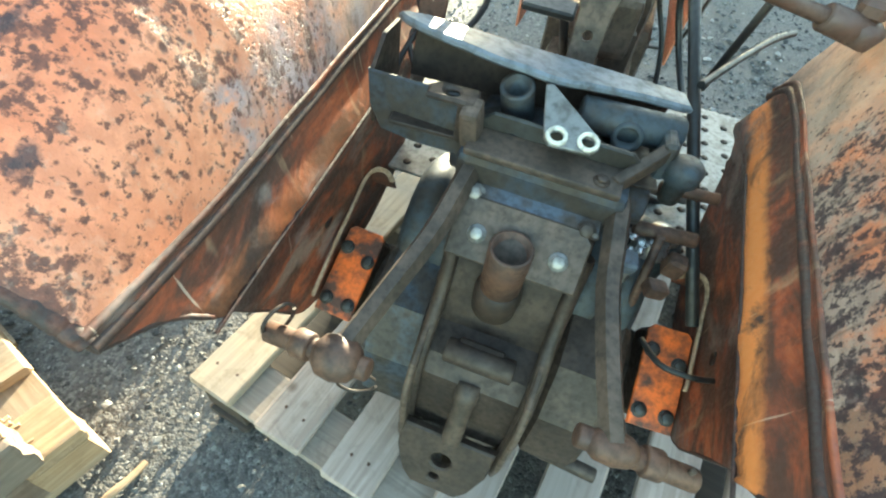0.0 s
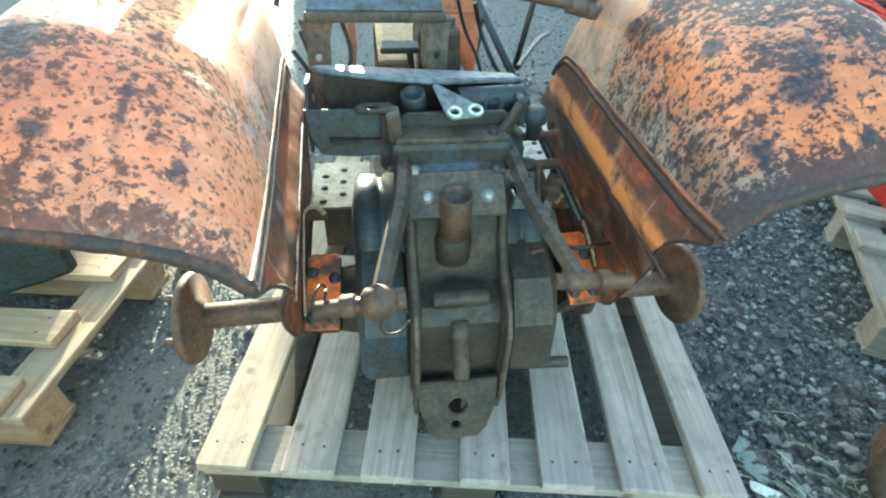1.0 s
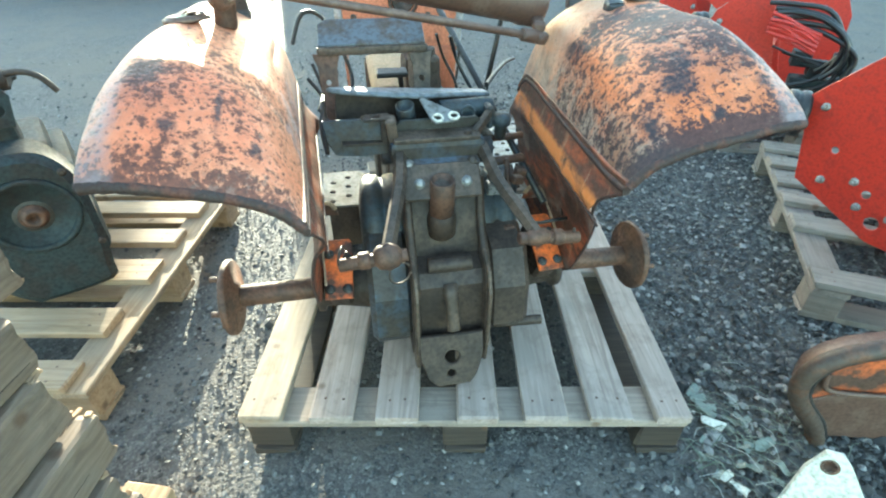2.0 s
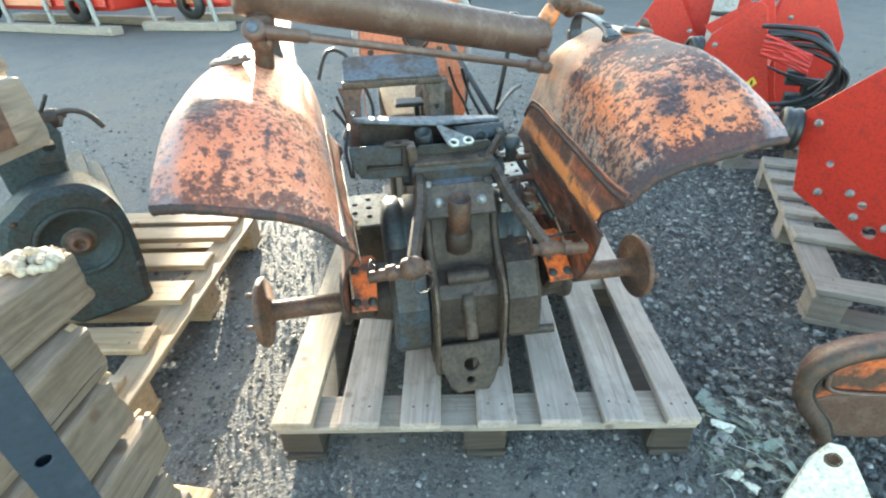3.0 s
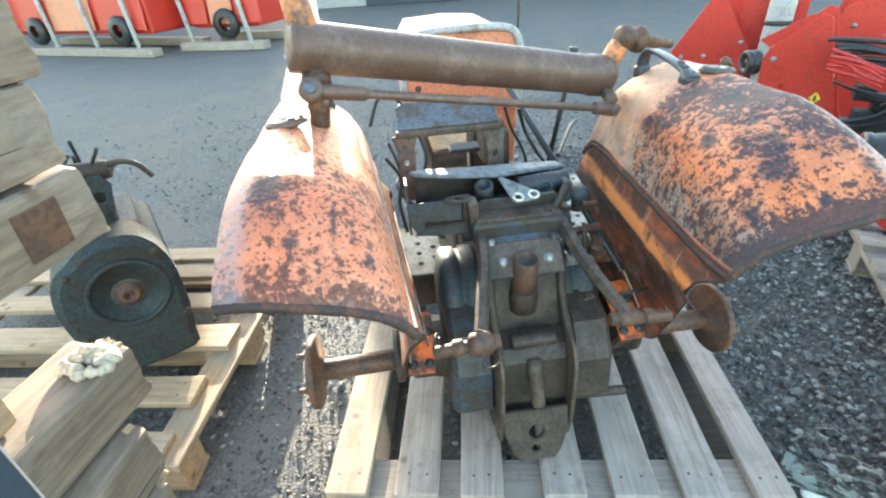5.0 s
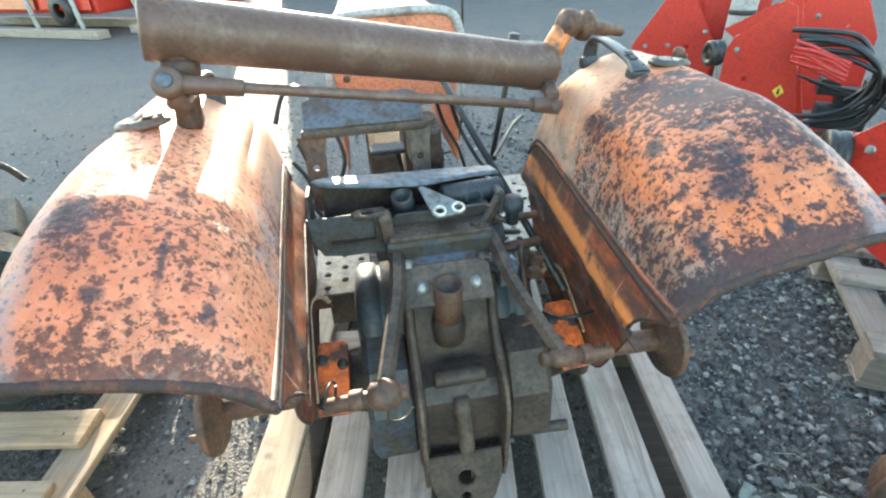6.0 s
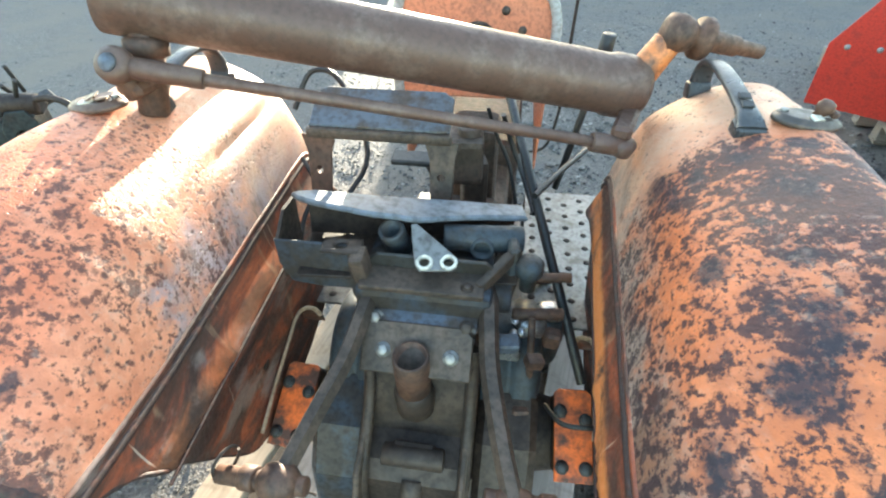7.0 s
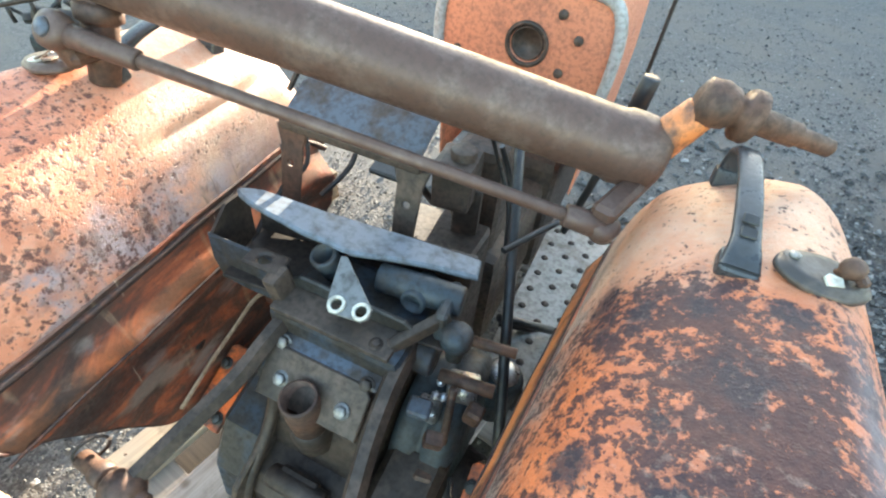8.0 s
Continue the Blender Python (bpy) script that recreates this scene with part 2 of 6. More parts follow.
M = {}
# the thin second oval paints shade along the inner shoulder's crease
M["fender_l"] = fender_paint("salmon_paint", (0.68, 0.188, 0.090), (0.73, 0.295, 0.170), ((0.060, 0.030, 0.028), (0.155, 0.058, 0.042)),
                             [(-0.43, -0.27, 0.885, 0.05, 0.09, 0.06), (-0.306, 0.13, 0.786, 0.05, 0.17, 0.013)],
                             [(-0.437, -0.255, 0.89, 0.030, 0.050, 0.04), (-0.345, -0.30, 0.84, 0.005, 0.060, 0.03), (-0.30, -0.345, 0.80, 0.008, 0.016, 0.02), (-0.40, -0.345, 0.85, 0.014, 0.012, 0.02)], 0.034, 0.80, (0.40, 0.345, 0.36), 0.06, 0.0, 0.0, 1.0, 0.28, 0.6, -0.10, 0.80)
M["fender_r"] = fender_paint("burnt_paint", (0.66, 0.178, 0.058), (0.68, 0.240, 0.112), ((0.017, 0.013, 0.019), (0.052, 0.030, 0.032)),
                             [(0.39, -0.09, 0.893, 0.125, 0.17, 0.09), (0.35, 0.03, 0.88, 0.075, 0.09, 0.06), (0.42, -0.23, 0.88, 0.085, 0.10, 0.08), (0.34, -0.24, 0.85, 0.05, 0.09, 0.06)],
                             [(0.331, -0.281, 0.841, 0.030, 0.036, 0.05), (0.356, -0.238, 0.866, 0.022, 0.040, 0.04), (0.275, -0.325, 0.79, 0.011, 0.032, 0.035), (0.291, 0.035, 0.818, 0.014, 0.055, 0.03), (0.296, -0.02, 0.825, 0.010, 0.035, 0.03),
                              (0.325, -0.22, 0.855, 0.010, 0.014, 0.02), (0.45, -0.315, 0.845, 0.018, 0.016, 0.03), (0.37, -0.345, 0.81, 0.012, 0.012, 0.02),
                              (0.390, -0.065, 0.893, 0.032, 0.036, 0.04), (0.477, -0.035, 0.893, 0.011, 0.065, 0.03), (0.297, -0.157, 0.846, 0.018, 0.022, 0.03), (0.359, -0.165, 0.880, 0.022, 0.022, 0.03), (0.317, 0.0, 0.857, 0.016, 0.030, 0.03),
                              (0.420, 0.018, 0.900, 0.030, 0.020, 0.03), (0.360, 0.012, 0.881, 0.015, 0.016, 0.02), (0.345, -0.115, 0.874, 0.014, 0.016, 0.02)], 0.105, 0.95, (0.40, 0.30, 0.24), 0.105, 0.043, 0.8, 0.45, 0.4, 0.75, -1.0, 0.785)
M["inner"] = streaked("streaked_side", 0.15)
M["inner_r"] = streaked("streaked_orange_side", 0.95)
M["edge"] = grimy("dark_edge", (0.036, 0.022, 0.019), (0.105, 0.038, 0.024), 0.56, 0.7, 0.0, 40)
M["cast"] = grimy("oily_casting", (0.055, 0.036, 0.026), (0.029, 0.019, 0.014), 0.5, 0.62, 0.05)
M["cast_blue"] = grimy("blue_casting", (0.036, 0.048, 0.064), (0.036, 0.028, 0.022), 0.47, 0.58, 0.05)
M["cast_dark"] = grimy("dark_casting", (0.042, 0.042, 0.040), (0.028, 0.024, 0.020), 0.5, 0.5, 0.1)
M["cast_brown"] = grimy("brown_casting", (0.095, 0.064, 0.046), (0.048, 0.034, 0.025), 0.5, 0.62, 0.05)
M["blue"] = grimy("blue_grey_paint", (0.095, 0.116, 0.150), (0.070, 0.054, 0.044), 0.50, 0.55)
M["bluedark"] = grimy("dark_blue_paint", (0.034, 0.046, 0.056), (0.044, 0.037, 0.031), 0.55, 0.58)
M["steel"] = grimy("worn_steel", (0.42, 0.42, 0.42), (0.16, 0.12, 0.09), 0.6, 0.35, 0.8)
# blue-grey made lighter, with the seat bracket's sheen in the colour
M["bare"] = grimy("sheen_grey_paint", (0.155, 0.180, 0.212), (0.095, 0.085, 0.075), 0.60, 0.5, 0.15, 11)
M["bright"] = grimy("bright_steel", (0.75, 0.76, 0.78), (0.35, 0.33, 0.30), 0.68, 0.28, 0.7)
M["rustbrown"] = grimy("brown_rust", (0.125, 0.062, 0.038), (0.065, 0.037, 0.027), 0.5, 0.62, 0.1)
M["plate"] = grimy("orange_plate", (0.78, 0.150, 0.03), (0.10, 0.045, 0.03), 0.50, 0.5, 0.0, 15)
M["axle"] = grimy("axle_paint", (0.112, 0.062, 0.045), (0.155, 0.100, 0.077), 0.55, 0.48, 0.12)
M["axle_orange"] = grimy("axle_orange", (0.62, 0.20, 0.06), (0.15, 0.08, 0.055), 0.53, 0.5)
M["black"] = grimy("black_rubber", (0.018, 0.018, 0.019), (0.035, 0.032, 0.03), 0.55, 0.45)
M["plastic"] = grimy("black_plastic", (0.040, 0.042, 0.046), (0.07, 0.066, 0.062), 0.62, 0.36)
M["footdark"] = grimy("brown_black_foot", (0.055, 0.046, 0.042), (0.11, 0.085, 0.07), 0.55, 0.5)
# much darker than the deck boards; for blocks and runners below them
M["skirt"] = timber("dark_brown_pine", (0.06, 0.044, 0.033), (0.03, 0.022, 0.016), 0.05, 0)
M["teal"] = grimy("dark_teal_casting", (0.016, 0.028, 0.031), (0.018, 0.017, 0.016), 0.53, 0.72)
M["yellow"] = grimy("yellow_sticker", (0.75, 0.55, 0.05), (0.5, 0.38, 0.08), 0.65, 0.45)
M["rim"] = grimy("dusty_brown_rim", (0.062, 0.043, 0.033), (0.14, 0.066, 0.037), 0.58, 0.6)
M["panel"] = grimy("dirty_orange_panel", (0.50, 0.115, 0.035), (0.075, 0.042, 0.03), 0.47, 0.55, 0.0, 13)
M["grit"] = grimy("brown_grit", (0.20, 0.125, 0.07), (0.09, 0.055, 0.035), 0.5, 0.5, 0.0, 300)
M["film"] = grimy("dirty_film", (0.20, 0.235, 0.20), (0.10, 0.125, 0.10), 0.55, 0.35)
M["red"] = grimy("red_enamel", (0.50, 0.032, 0.018), (0.36, 0.028, 0.02), 0.60, 0.42)
M["zinc"] = grimy("zinc_bolt", (0.30, 0.29, 0.275), (0.16, 0.135, 0.115), 0.56, 0.48, 0.45)
M["greysheet"] = grimy("grey_sheet", (0.36, 0.355, 0.34), (0.20, 0.175, 0.15), 0.58, 0.5)
M["darksheet"] = grimy("dark_plate", (0.20, 0.20, 0.195), (0.10, 0.09, 0.08), 0.55, 0.45, 0.3)
M["footsheet"] = grimy("grey_foot_sheet", (0.24, 0.235, 0.22), (0.14, 0.12, 0.10), 0.56, 0.5)
# tan that paints sunlight onto the bracket edges
M["sunlit_edge"] = grimy("sunlit_tan_edge", (0.46, 0.33, 0.23), (0.24, 0.14, 0.09), 0.6, 0.45)
M["galv"] = grimy("grey_post", (0.034, 0.046, 0.064), (0.070, 0.080, 0.094), 0.6, 0.5, 0.2)
M["white"] = grimy("chalky_paint", (0.66, 0.64, 0.55), (0.35, 0.28, 0.20), 0.63, 0.55)
M["hose"] = grimy("black_hose", (0.015, 0.015, 0.016), (0.03, 0.03, 0.03), 0.6, 0.4)
M["wire_red"] = grimy("red_cable", (0.55, 0.04, 0.03), (0.25, 0.03, 0.03), 0.65, 0.4)
M["orange_far"] = grimy("faded_orange", (0.60, 0.22, 0.12), (0.34, 0.13, 0.08), 0.62, 0.45)
M["wood_y"] = timber("pale_pine", (0.45, 0.305, 0.185), (0.27, 0.170, 0.092), 0.35)
M["wood_g"] = timber("grey_pine", (0.45, 0.360, 0.310), (0.265, 0.202, 0.170), 0.5)
M["wood_t"] = timber("stained_pine", (0.46, 0.35, 0.25), (0.26, 0.185, 0.12), 0.6)
M["wood_old"] = timber("old_grey_wood", (0.275, 0.235, 0.195), (0.145, 0.120, 0.100), 0.5)
M["wood_oldx"] = timber("old_grey_wood_cross", (0.255, 0.215, 0.18), (0.135, 0.110, 0.092), 0.5, 0)
M["wood_yx"] = timber("pale_pine_cross", (0.45, 0.305, 0.185), (0.27, 0.170, 0.092), 0.35, 0)
M["wood_gx"] = timber("grey_pine_cross", (0.40, 0.325, 0.265), (0.23, 0.180, 0.145), 0.5, 0)
M["beam"] = timber("weathered_beam", (0.265, 0.196, 0.145), (0.130, 0.092, 0.064), 0.40, 0, 9.0)
M["crack"] = grimy("dark_crack", (0.03, 0.022, 0.016), (0.05, 0.038, 0.028), 0.5, 0.9)
M["foam"] = grimy("pale_crumbs", (0.52, 0.44, 0.34), (0.34, 0.27, 0.20), 0.6, 0.8)


def gravel_ground():
    k = Mat("crushed_gravel", 0.8)
    co = k.co
    cell = k.voro(95, co)
    cell2 = k.voro(230, co)
    stones = k.mix(0.5, cell.outputs["Color"], cell2.outputs["Color"])
    bw = k.n.new("ShaderNodeRGBToBW")
    k.l.new(stones, bw.inputs[0])
    big = k.noise(2.2, 5, 0.6)
    col = k.ramp(bw.outputs[0], (0.2, (0.046, 0.046, 0.045)), (0.5, (0.108, 0.102, 0.096)), (0.85, (0.25, 0.238, 0.222)))
    col = k.mix(k.calc("MULTIPLY", k.ramp(k.noise(26, 6, 0.75), (0.40, 0.0), (0.62, 1.0)), 0.55), col, (0.150, 0.140, 0.130))
    silt = k.ramp(k.calc("ADD", big, k.calc("MULTIPLY", k.noise(40, 5, 0.6), 0.25)), (0.58, 0.0), (0.70, 1.0))
    col = k.mix(k.calc("MULTIPLY", silt, 0.75), col, (0.150, 0.133, 0.116))
    k.b.inputs["Specular IOR Level"].default_value = 0.14
    k.bump(cell.outputs["Distance"], 0.5, -0.005)
    k.bump(cell2.outputs["Distance"], 0.5, -0.003)
    return k.out(col, k.ramp(bw.outputs[0], (0.3, 0.70), (0.7, 0.92)))


M["ground"] = gravel_ground()


def stone_mat():
    k = Mat("stone_chips", 0.6)
    isl = k.n.new("ShaderNodeNewGeometry").outputs["Random Per Island"]
    col = k.ramp(isl, (0.0, (0.045, 0.045, 0.046)), (0.6, (0.105, 0.103, 0.10)), (0.85, (0.19, 0.185, 0.176)), (1.0, (0.34, 0.325, 0.305)))
    k.bump(k.noise(300, 3), 0.3, 0.001)
    k.b.inputs["Specular IOR Level"].default_value = 0.2
    return k.out(col, k.ramp(isl, (0.0, 0.58), (1.0, 0.9)))


M["stone"] = stone_mat()


def litter_mat():
    k = Mat("dry_litter", 0.7)
    isl = k.n.new("ShaderNodeNewGeometry").outputs["Random Per Island"]
    col = k.ramp(isl, (0.0, (0.09, 0.12, 0.08)), (0.4, (0.20, 0.22, 0.17)), (0.7, (0.22, 0.235, 0.19)), (1.0, (0.46, 0.46, 0.41)))
    return k.out(col, 0.7)


M["litter"] = litter_mat()


# ---- shape helpers ----
def part(name, bm, material, parent=None, label="", m=None):
    me = bpy.data.meshes.new(name)
    bm.normal_update()
    bm.to_mesh(me)
    bm.free()
    me.materials.append(M[material])
    ob = new(name, me)
    if parent is not None:
        ob.parent = parent
    if m is not None:
        ob.matrix_basis = m
    if label:
        tagged(ob, label)
    return ob


def thing(name, label, category, m=None, group="", kind=""):
    ob = new(name)
    ob.empty_display_size = 0.05
    if m is not None:
        ob.matrix_basis = m
    return tagged(ob, label, category, group, kind)


def axis_frame(p, way, up=(0, 0, 1)):
    z = Vector(way).normalized()
    u = Vector(up)
    if abs(z.dot(u.normalized())) > 0.98:
        u = Vector((0, 1, 0))
    x = u.cross(z).normalized()
    y = z.cross(x)
    return Matrix.Translation(p) @ Matrix((x, y, z)).transposed().to_4x4()


def smooth(bm, on=True, angle=None):
    for f in bm.faces:
        f.smooth = on
    if angle:
        for e in bm.edges:
            if len(e.link_faces) == 2 and e.calc_face_angle(0) > radians(angle):
                e.smooth = False
    return bm


def add_box(bm, size, m=None, bevel=0.0, seg=1):
    tmp = bmesh.new()
    bmesh.ops.create_cube(tmp, size=1.0, matrix=Matrix.Diagonal((*size, 1.0)))
    if bevel:
        bmesh.ops.bevel(tmp, geom=tmp.edges[:], offset=bevel, segments=seg, affect="EDGES", profile=0.6)
    join(bm, tmp, m)
    return bm


def join(bm, tmp, m=None):
    if m is not None:
        bmesh.ops.transform(tmp, matrix=m, verts=tmp.verts[:])
    me = bpy.data.meshes.new("tmp")
    tmp.to_mesh(me)
    tmp.free()
    bm.from_mesh(me)
    bpy.data.meshes.remove(me)


def lathe(bm, profile, m=None, seg=24):
    """Revolve (r, z) pairs round the z axis of m."""
    tmp = bmesh.new()
    rings = []
    for r, z in profile:
        rings.append([tmp.verts.new((r * math.cos(2 * math.pi * i / seg), r * math.sin(2 * math.pi * i / seg), z)) for i in range(seg)])
    for a, b in zip(rings, rings[1:]):
        for i in range(seg):
            tmp.faces.new((a[i], a[(i + 1) % seg], b[(i + 1) % seg], b[i]))
    if profile[0][0] > 1e-5 and profile[0][0] != profile[-1][0] or profile[0] != profile[-1]:
        tmp.faces.new(rings[0][::-1])
        tmp.faces.new(rings[-1])
    smooth(tmp, True, 35)
    bmesh.ops.recalc_face_normals(tmp, faces=tmp.faces[:])
    join(bm, tmp, m)
    return bm


def rod(bm, p0, p1, r, r1=None, seg=16, chamfer=0.12):
    p0, p1 = Vector(p0), Vector(p1)
    h, r1 = (p1 - p0).length, r if r1 is None else r1
    c = min(r, r1) * chamfer
    return lathe(bm, [(r - c, 0), (r, c), (r1, h - c), (r1 - c, h)], axis_frame(p0, p1 - p0), seg)


def pipe(bm, p0, p1, r, wall=0.004, seg=24, floor=None):
    """An open pipe, with a bottom at the depth 'floor' below its mouth p1."""
    p0, p1 = Vector(p0), Vector(p1)
    h = (p1 - p0).length
    deep = h - 0.001 if floor is None else floor
    return lathe(bm, [(r, 0), (r, h - 0.002), (r - 0.002, h), (r - wall, h), (r - wall, h - deep), (0.0005, h - deep)], axis_frame(p0, p1 - p0), seg)


def sweep(bm, pts, r, seg=10, steps=6, flat=1.0):
    """A round bar along a smooth line through pts."""
    P = [Vector(p) for p in pts]
    line = []
    for i in range(len(P) - 1):
        a, b, c, d = P[max(i - 1, 0)], P[i], P[i + 1], P[min(i + 2, len(P) - 1)]
        for s in range(steps):
            t = s / steps
            line.append(0.5 * ((2 * b) + (c - a) * t + (2 * a - 5 * b + 4 * c - d) * t * t + (3 * b - a - 3 * c + d) * t ** 3))
    line.append(P[-1])
    tmp = bmesh.new()
    rings, up = [], None
    for i, p in enumerate(line):
        way = (line[min(i + 1, len(line) - 1)] - line[max(i - 1, 0)]).normalized()
        if up is None:
            up = Vector((0, 0, 1)) if abs(way.z) < 0.9 else Vector((1, 0, 0))
        x = up.cross(way).normalized()
        up = way.cross(x)
        rr = r(i / (len(line) - 1)) if callable(r) else r
        rings.append([tmp.verts.new(p + rr * (math.cos(2 * math.pi * k / seg) * x + flat * math.sin(2 * math.pi * k / seg) * up)) for k in range(seg)])
    for a, b in zip(rings, rings[1:]):
        for k in range(seg):
            tmp.faces.new((a[k], a[(k + 1) % seg], b[(k + 1) % seg], b[k]))
    tmp.faces.new(rings[0][::-1])
    tmp.faces.new(rings[-1])
    bmesh.ops.recalc_face_normals(tmp, faces=tmp.faces[:])
    smooth(tmp, True, 50)
    join(bm, tmp)
    return bm


def slab(bm, poly, thick, m=None, holes=(), bevel=0.0):
    """A plate: the outline poly (x, y) with round holes (x, y, r), from z = 0 to thick."""
    tmp = bmesh.new()
    edges = []
    loops = [list(poly)]
    for hx, hy, hr in holes:
        n = 14
        loops.append([(hx + hr * math.cos(2 * math.pi * i / n), hy + hr * math.sin(2 * math.pi * i / n)) for i in range(n)])
    for lp in loops:
        vs = [tmp.verts.new((x, y, 0.0)) for x, y in lp]
        edges += [tmp.edges.new((vs[i], vs[(i + 1) % len(vs)])) for i in range(len(vs))]
    bmesh.ops.triangle_fill(tmp, use_beauty=True, use_dissolve=True, edges=edges)
    ext = bmesh.ops.extrude_face_region(tmp, geom=tmp.faces[:])
    bmesh.ops.translate(tmp, vec=(0, 0, thick), verts=[v for v in ext["geom"] if isinstance(v, bmesh.types.BMVert)])
    bmesh.ops.recalc_face_normals(tmp, faces=tmp.faces[:])
    if bevel:
        sharp = [e for e in tmp.edges if len(e.link_faces) == 2 and e.calc_face_angle(0) > 0.9 and abs(e.verts[0].co.z - e.verts[1].co.z) < 1e-6]
        bmesh.ops.bevel(tmp, geom=sharp, offset=bevel, segments=1, affect="EDGES")
    join(bm, tmp, m)
    return bm


def sheet(rows, thick, jitter=0.0):
    """A bent sheet from a grid of points, given a thickness along its normals."""
    bm = bmesh.new()
    grid = [[bm.verts.new(p) for p in row] for row in rows]
    for a, b in zip(grid, grid[1:]):
        for i in range(len(a) - 1):
            bm.faces.new((a[i], a[i + 1], b[i + 1], b[i]))
    bm.normal_update()
    if jitter:
        for v in bm.verts:
            v.co += v.normal * jitter * noise.fractal(v.co * 14.0, 1.0, 2.0, 3)
        bm.normal_update()
    bmesh.ops.solidify(bm, geom=bm.faces[:], thickness=thick)
    smooth(bm, True, 40)
    return bm


def hexbolt(bm, p, way, r=0.008, h=0.006):
    f = axis_frame(p, way)
    lathe(bm, [(r * 1.35, 0), (r * 1.35, 0.0015), (0.001, 0.0015)], f, 14)
    lathe(bm, [(r, 0.0015), (r, h), (r * 0.85, h + 0.001)], f, 6)
    return bm


def blend(x, *knots):
    """Piecewise smooth interpolation through (x, y) knots."""
    if x <= knots[0][0]:
        return knots[0][1]
    for (x0, y0), (x1, y1) in zip(knots, knots[1:]):
        if x <= x1:
            t = (x - x0) / (x1 - x0)
            return y0 + (y1 - y0) * t
    return knots[-1][1]


# ---- ground ----
bm = bmesh.new()
N = 70
coords = [math.copysign(abs(i / N) ** 3.2 * 220 + abs(i / N) * 2.6, i) for i in range(-N, N + 1)]
vs = [[bm.verts.new((x, y, 0.012 * (noise.fractal(Vector((x * 1.6, y * 1.6, 0)), 1.0, 2.0, 3)) * (1 if abs(x) + abs(y) < 12 else 0) - 0.006)) for x in coords] for y in coords]
for a, b in zip(vs, vs[1:]):
    for i in range(len(a) - 1):
        bm.faces.new((a[i], a[i + 1], b[i + 1], b[i]))
smooth(bm)
ground = part("ground", bm, "ground", label="crushed grey gravel yard with damp silt")
tagged(ground, category="ground", kind="structure")


def stones(name, label, count, x0, x1, y0, y1, r0, r1, seed, material="stone", fade=False):
    rnd = random.Random(seed)
    verts, faces = [], []
    for _ in range(count):
        x, y = rnd.uniform(x0, x1), rnd.uniform(y0, y1)
        edge = min(x - x0, x1 - x, y - y0, y1 - y) / 0.45
        if edge < 1 and rnd.random() > edge and not fade:
            continue
        if fade:
            x, y = rnd.gauss((x0 + x1) / 2, (x1 - x0) / 3.4), y0 + abs(rnd.gauss(0, (y1 - y0) / 2))
        r = r0 + (r1 - r0) * rnd.random() ** 3
        sx, sy, sz = r * rnd.uniform(0.7, 1.3), r * rnd.uniform(0.7, 1.3), r * rnd.uniform(0.4, 0.8)
        spin = Matrix.Rotation(rnd.uniform(0, 6.3), 3, "Z") @ Matrix.Rotation(rnd.uniform(-0.5, 0.5), 3, "X")
        k = len(verts)
        for c in ((1, 0, 0), (0, 1, 0), (-1, 0, 0), (0, -1, 0), (0.35, 0.3, 1), (-0.3, -0.35, 0.9), (0.5, -0.6, 0.6), (-0.5, 0.6, 0.55)):
            q = spin @ Vector((c[0] * sx * rnd.uniform(0.75, 1.2), c[1] * sy * rnd.uniform(0.75, 1.2), c[2] * sz * rnd.uniform(0.8, 1.2)))
            verts.append((x + q.x, y + q.y, q.z + 0.001))
        for f in ((0, 4, 6), (0, 7, 4), (1, 7, 0), (1, 4, 7), (2, 4, 1), (2, 5, 4), (3, 5, 2), (3, 6, 5), (3, 0, 6), (4, 5, 6), (1, 2, 7)):
            faces.append(tuple(k + i for i in f))
    me = bpy.data.meshes.new(name)
    me.from_pydata(verts, [], faces)
    me.materials.append(M[material])
    return tagged(new(name, me), label, "gravel", kind="stuff")


stones("gravel", "dense grey stone chips beside the pallets", 46000, 0.30, 2.1, -0.8, 2.5, 0.004, 0.014, 3)
stones("gravel", "loose grey stone chips on damp silt", 16000, -1.4, 0.75, -1.0, 2.0, 0.003, 0.010, 7)
stones("gravel", "coarser loose grey stones on the yard", 2200, -0.6, 2.4, -1.0, 3.2, 0.009, 0.022, 4)
stones("gravel", "loose grey chips farther out on the yard", 16000, -2.6, 3.4, 1.6, 5.5, 0.003, 0.012, 5, fade=True)


# ---- pallets ----
def plank(name, size, at, material, parent, seed, label=""):
    """One board of a pallet: sawn edges, a little warp, nail heads are left to the wood."""
    rnd = random.Random(seed)
    bm = bmesh.new()
    add_box(bm, size, None, 0.003)
    long = 1 if size[1] > size[0] else 0
    for v in bm.verts:
        s = v.co[long] / size[long]
        v.co.z += 0.004 * rnd.uniform(-1, 1) * s * s
        v.co[1 - long] += rnd.uniform(-0.0015, 0.0015)
        v.co[long] += rnd.uniform(-0.004, 0.004) if abs(s) > 0.45 else 0
    return part(name, bm, material, parent, label, pose(*at, 0, 0, rnd.uniform(-0.4, 0.4)))


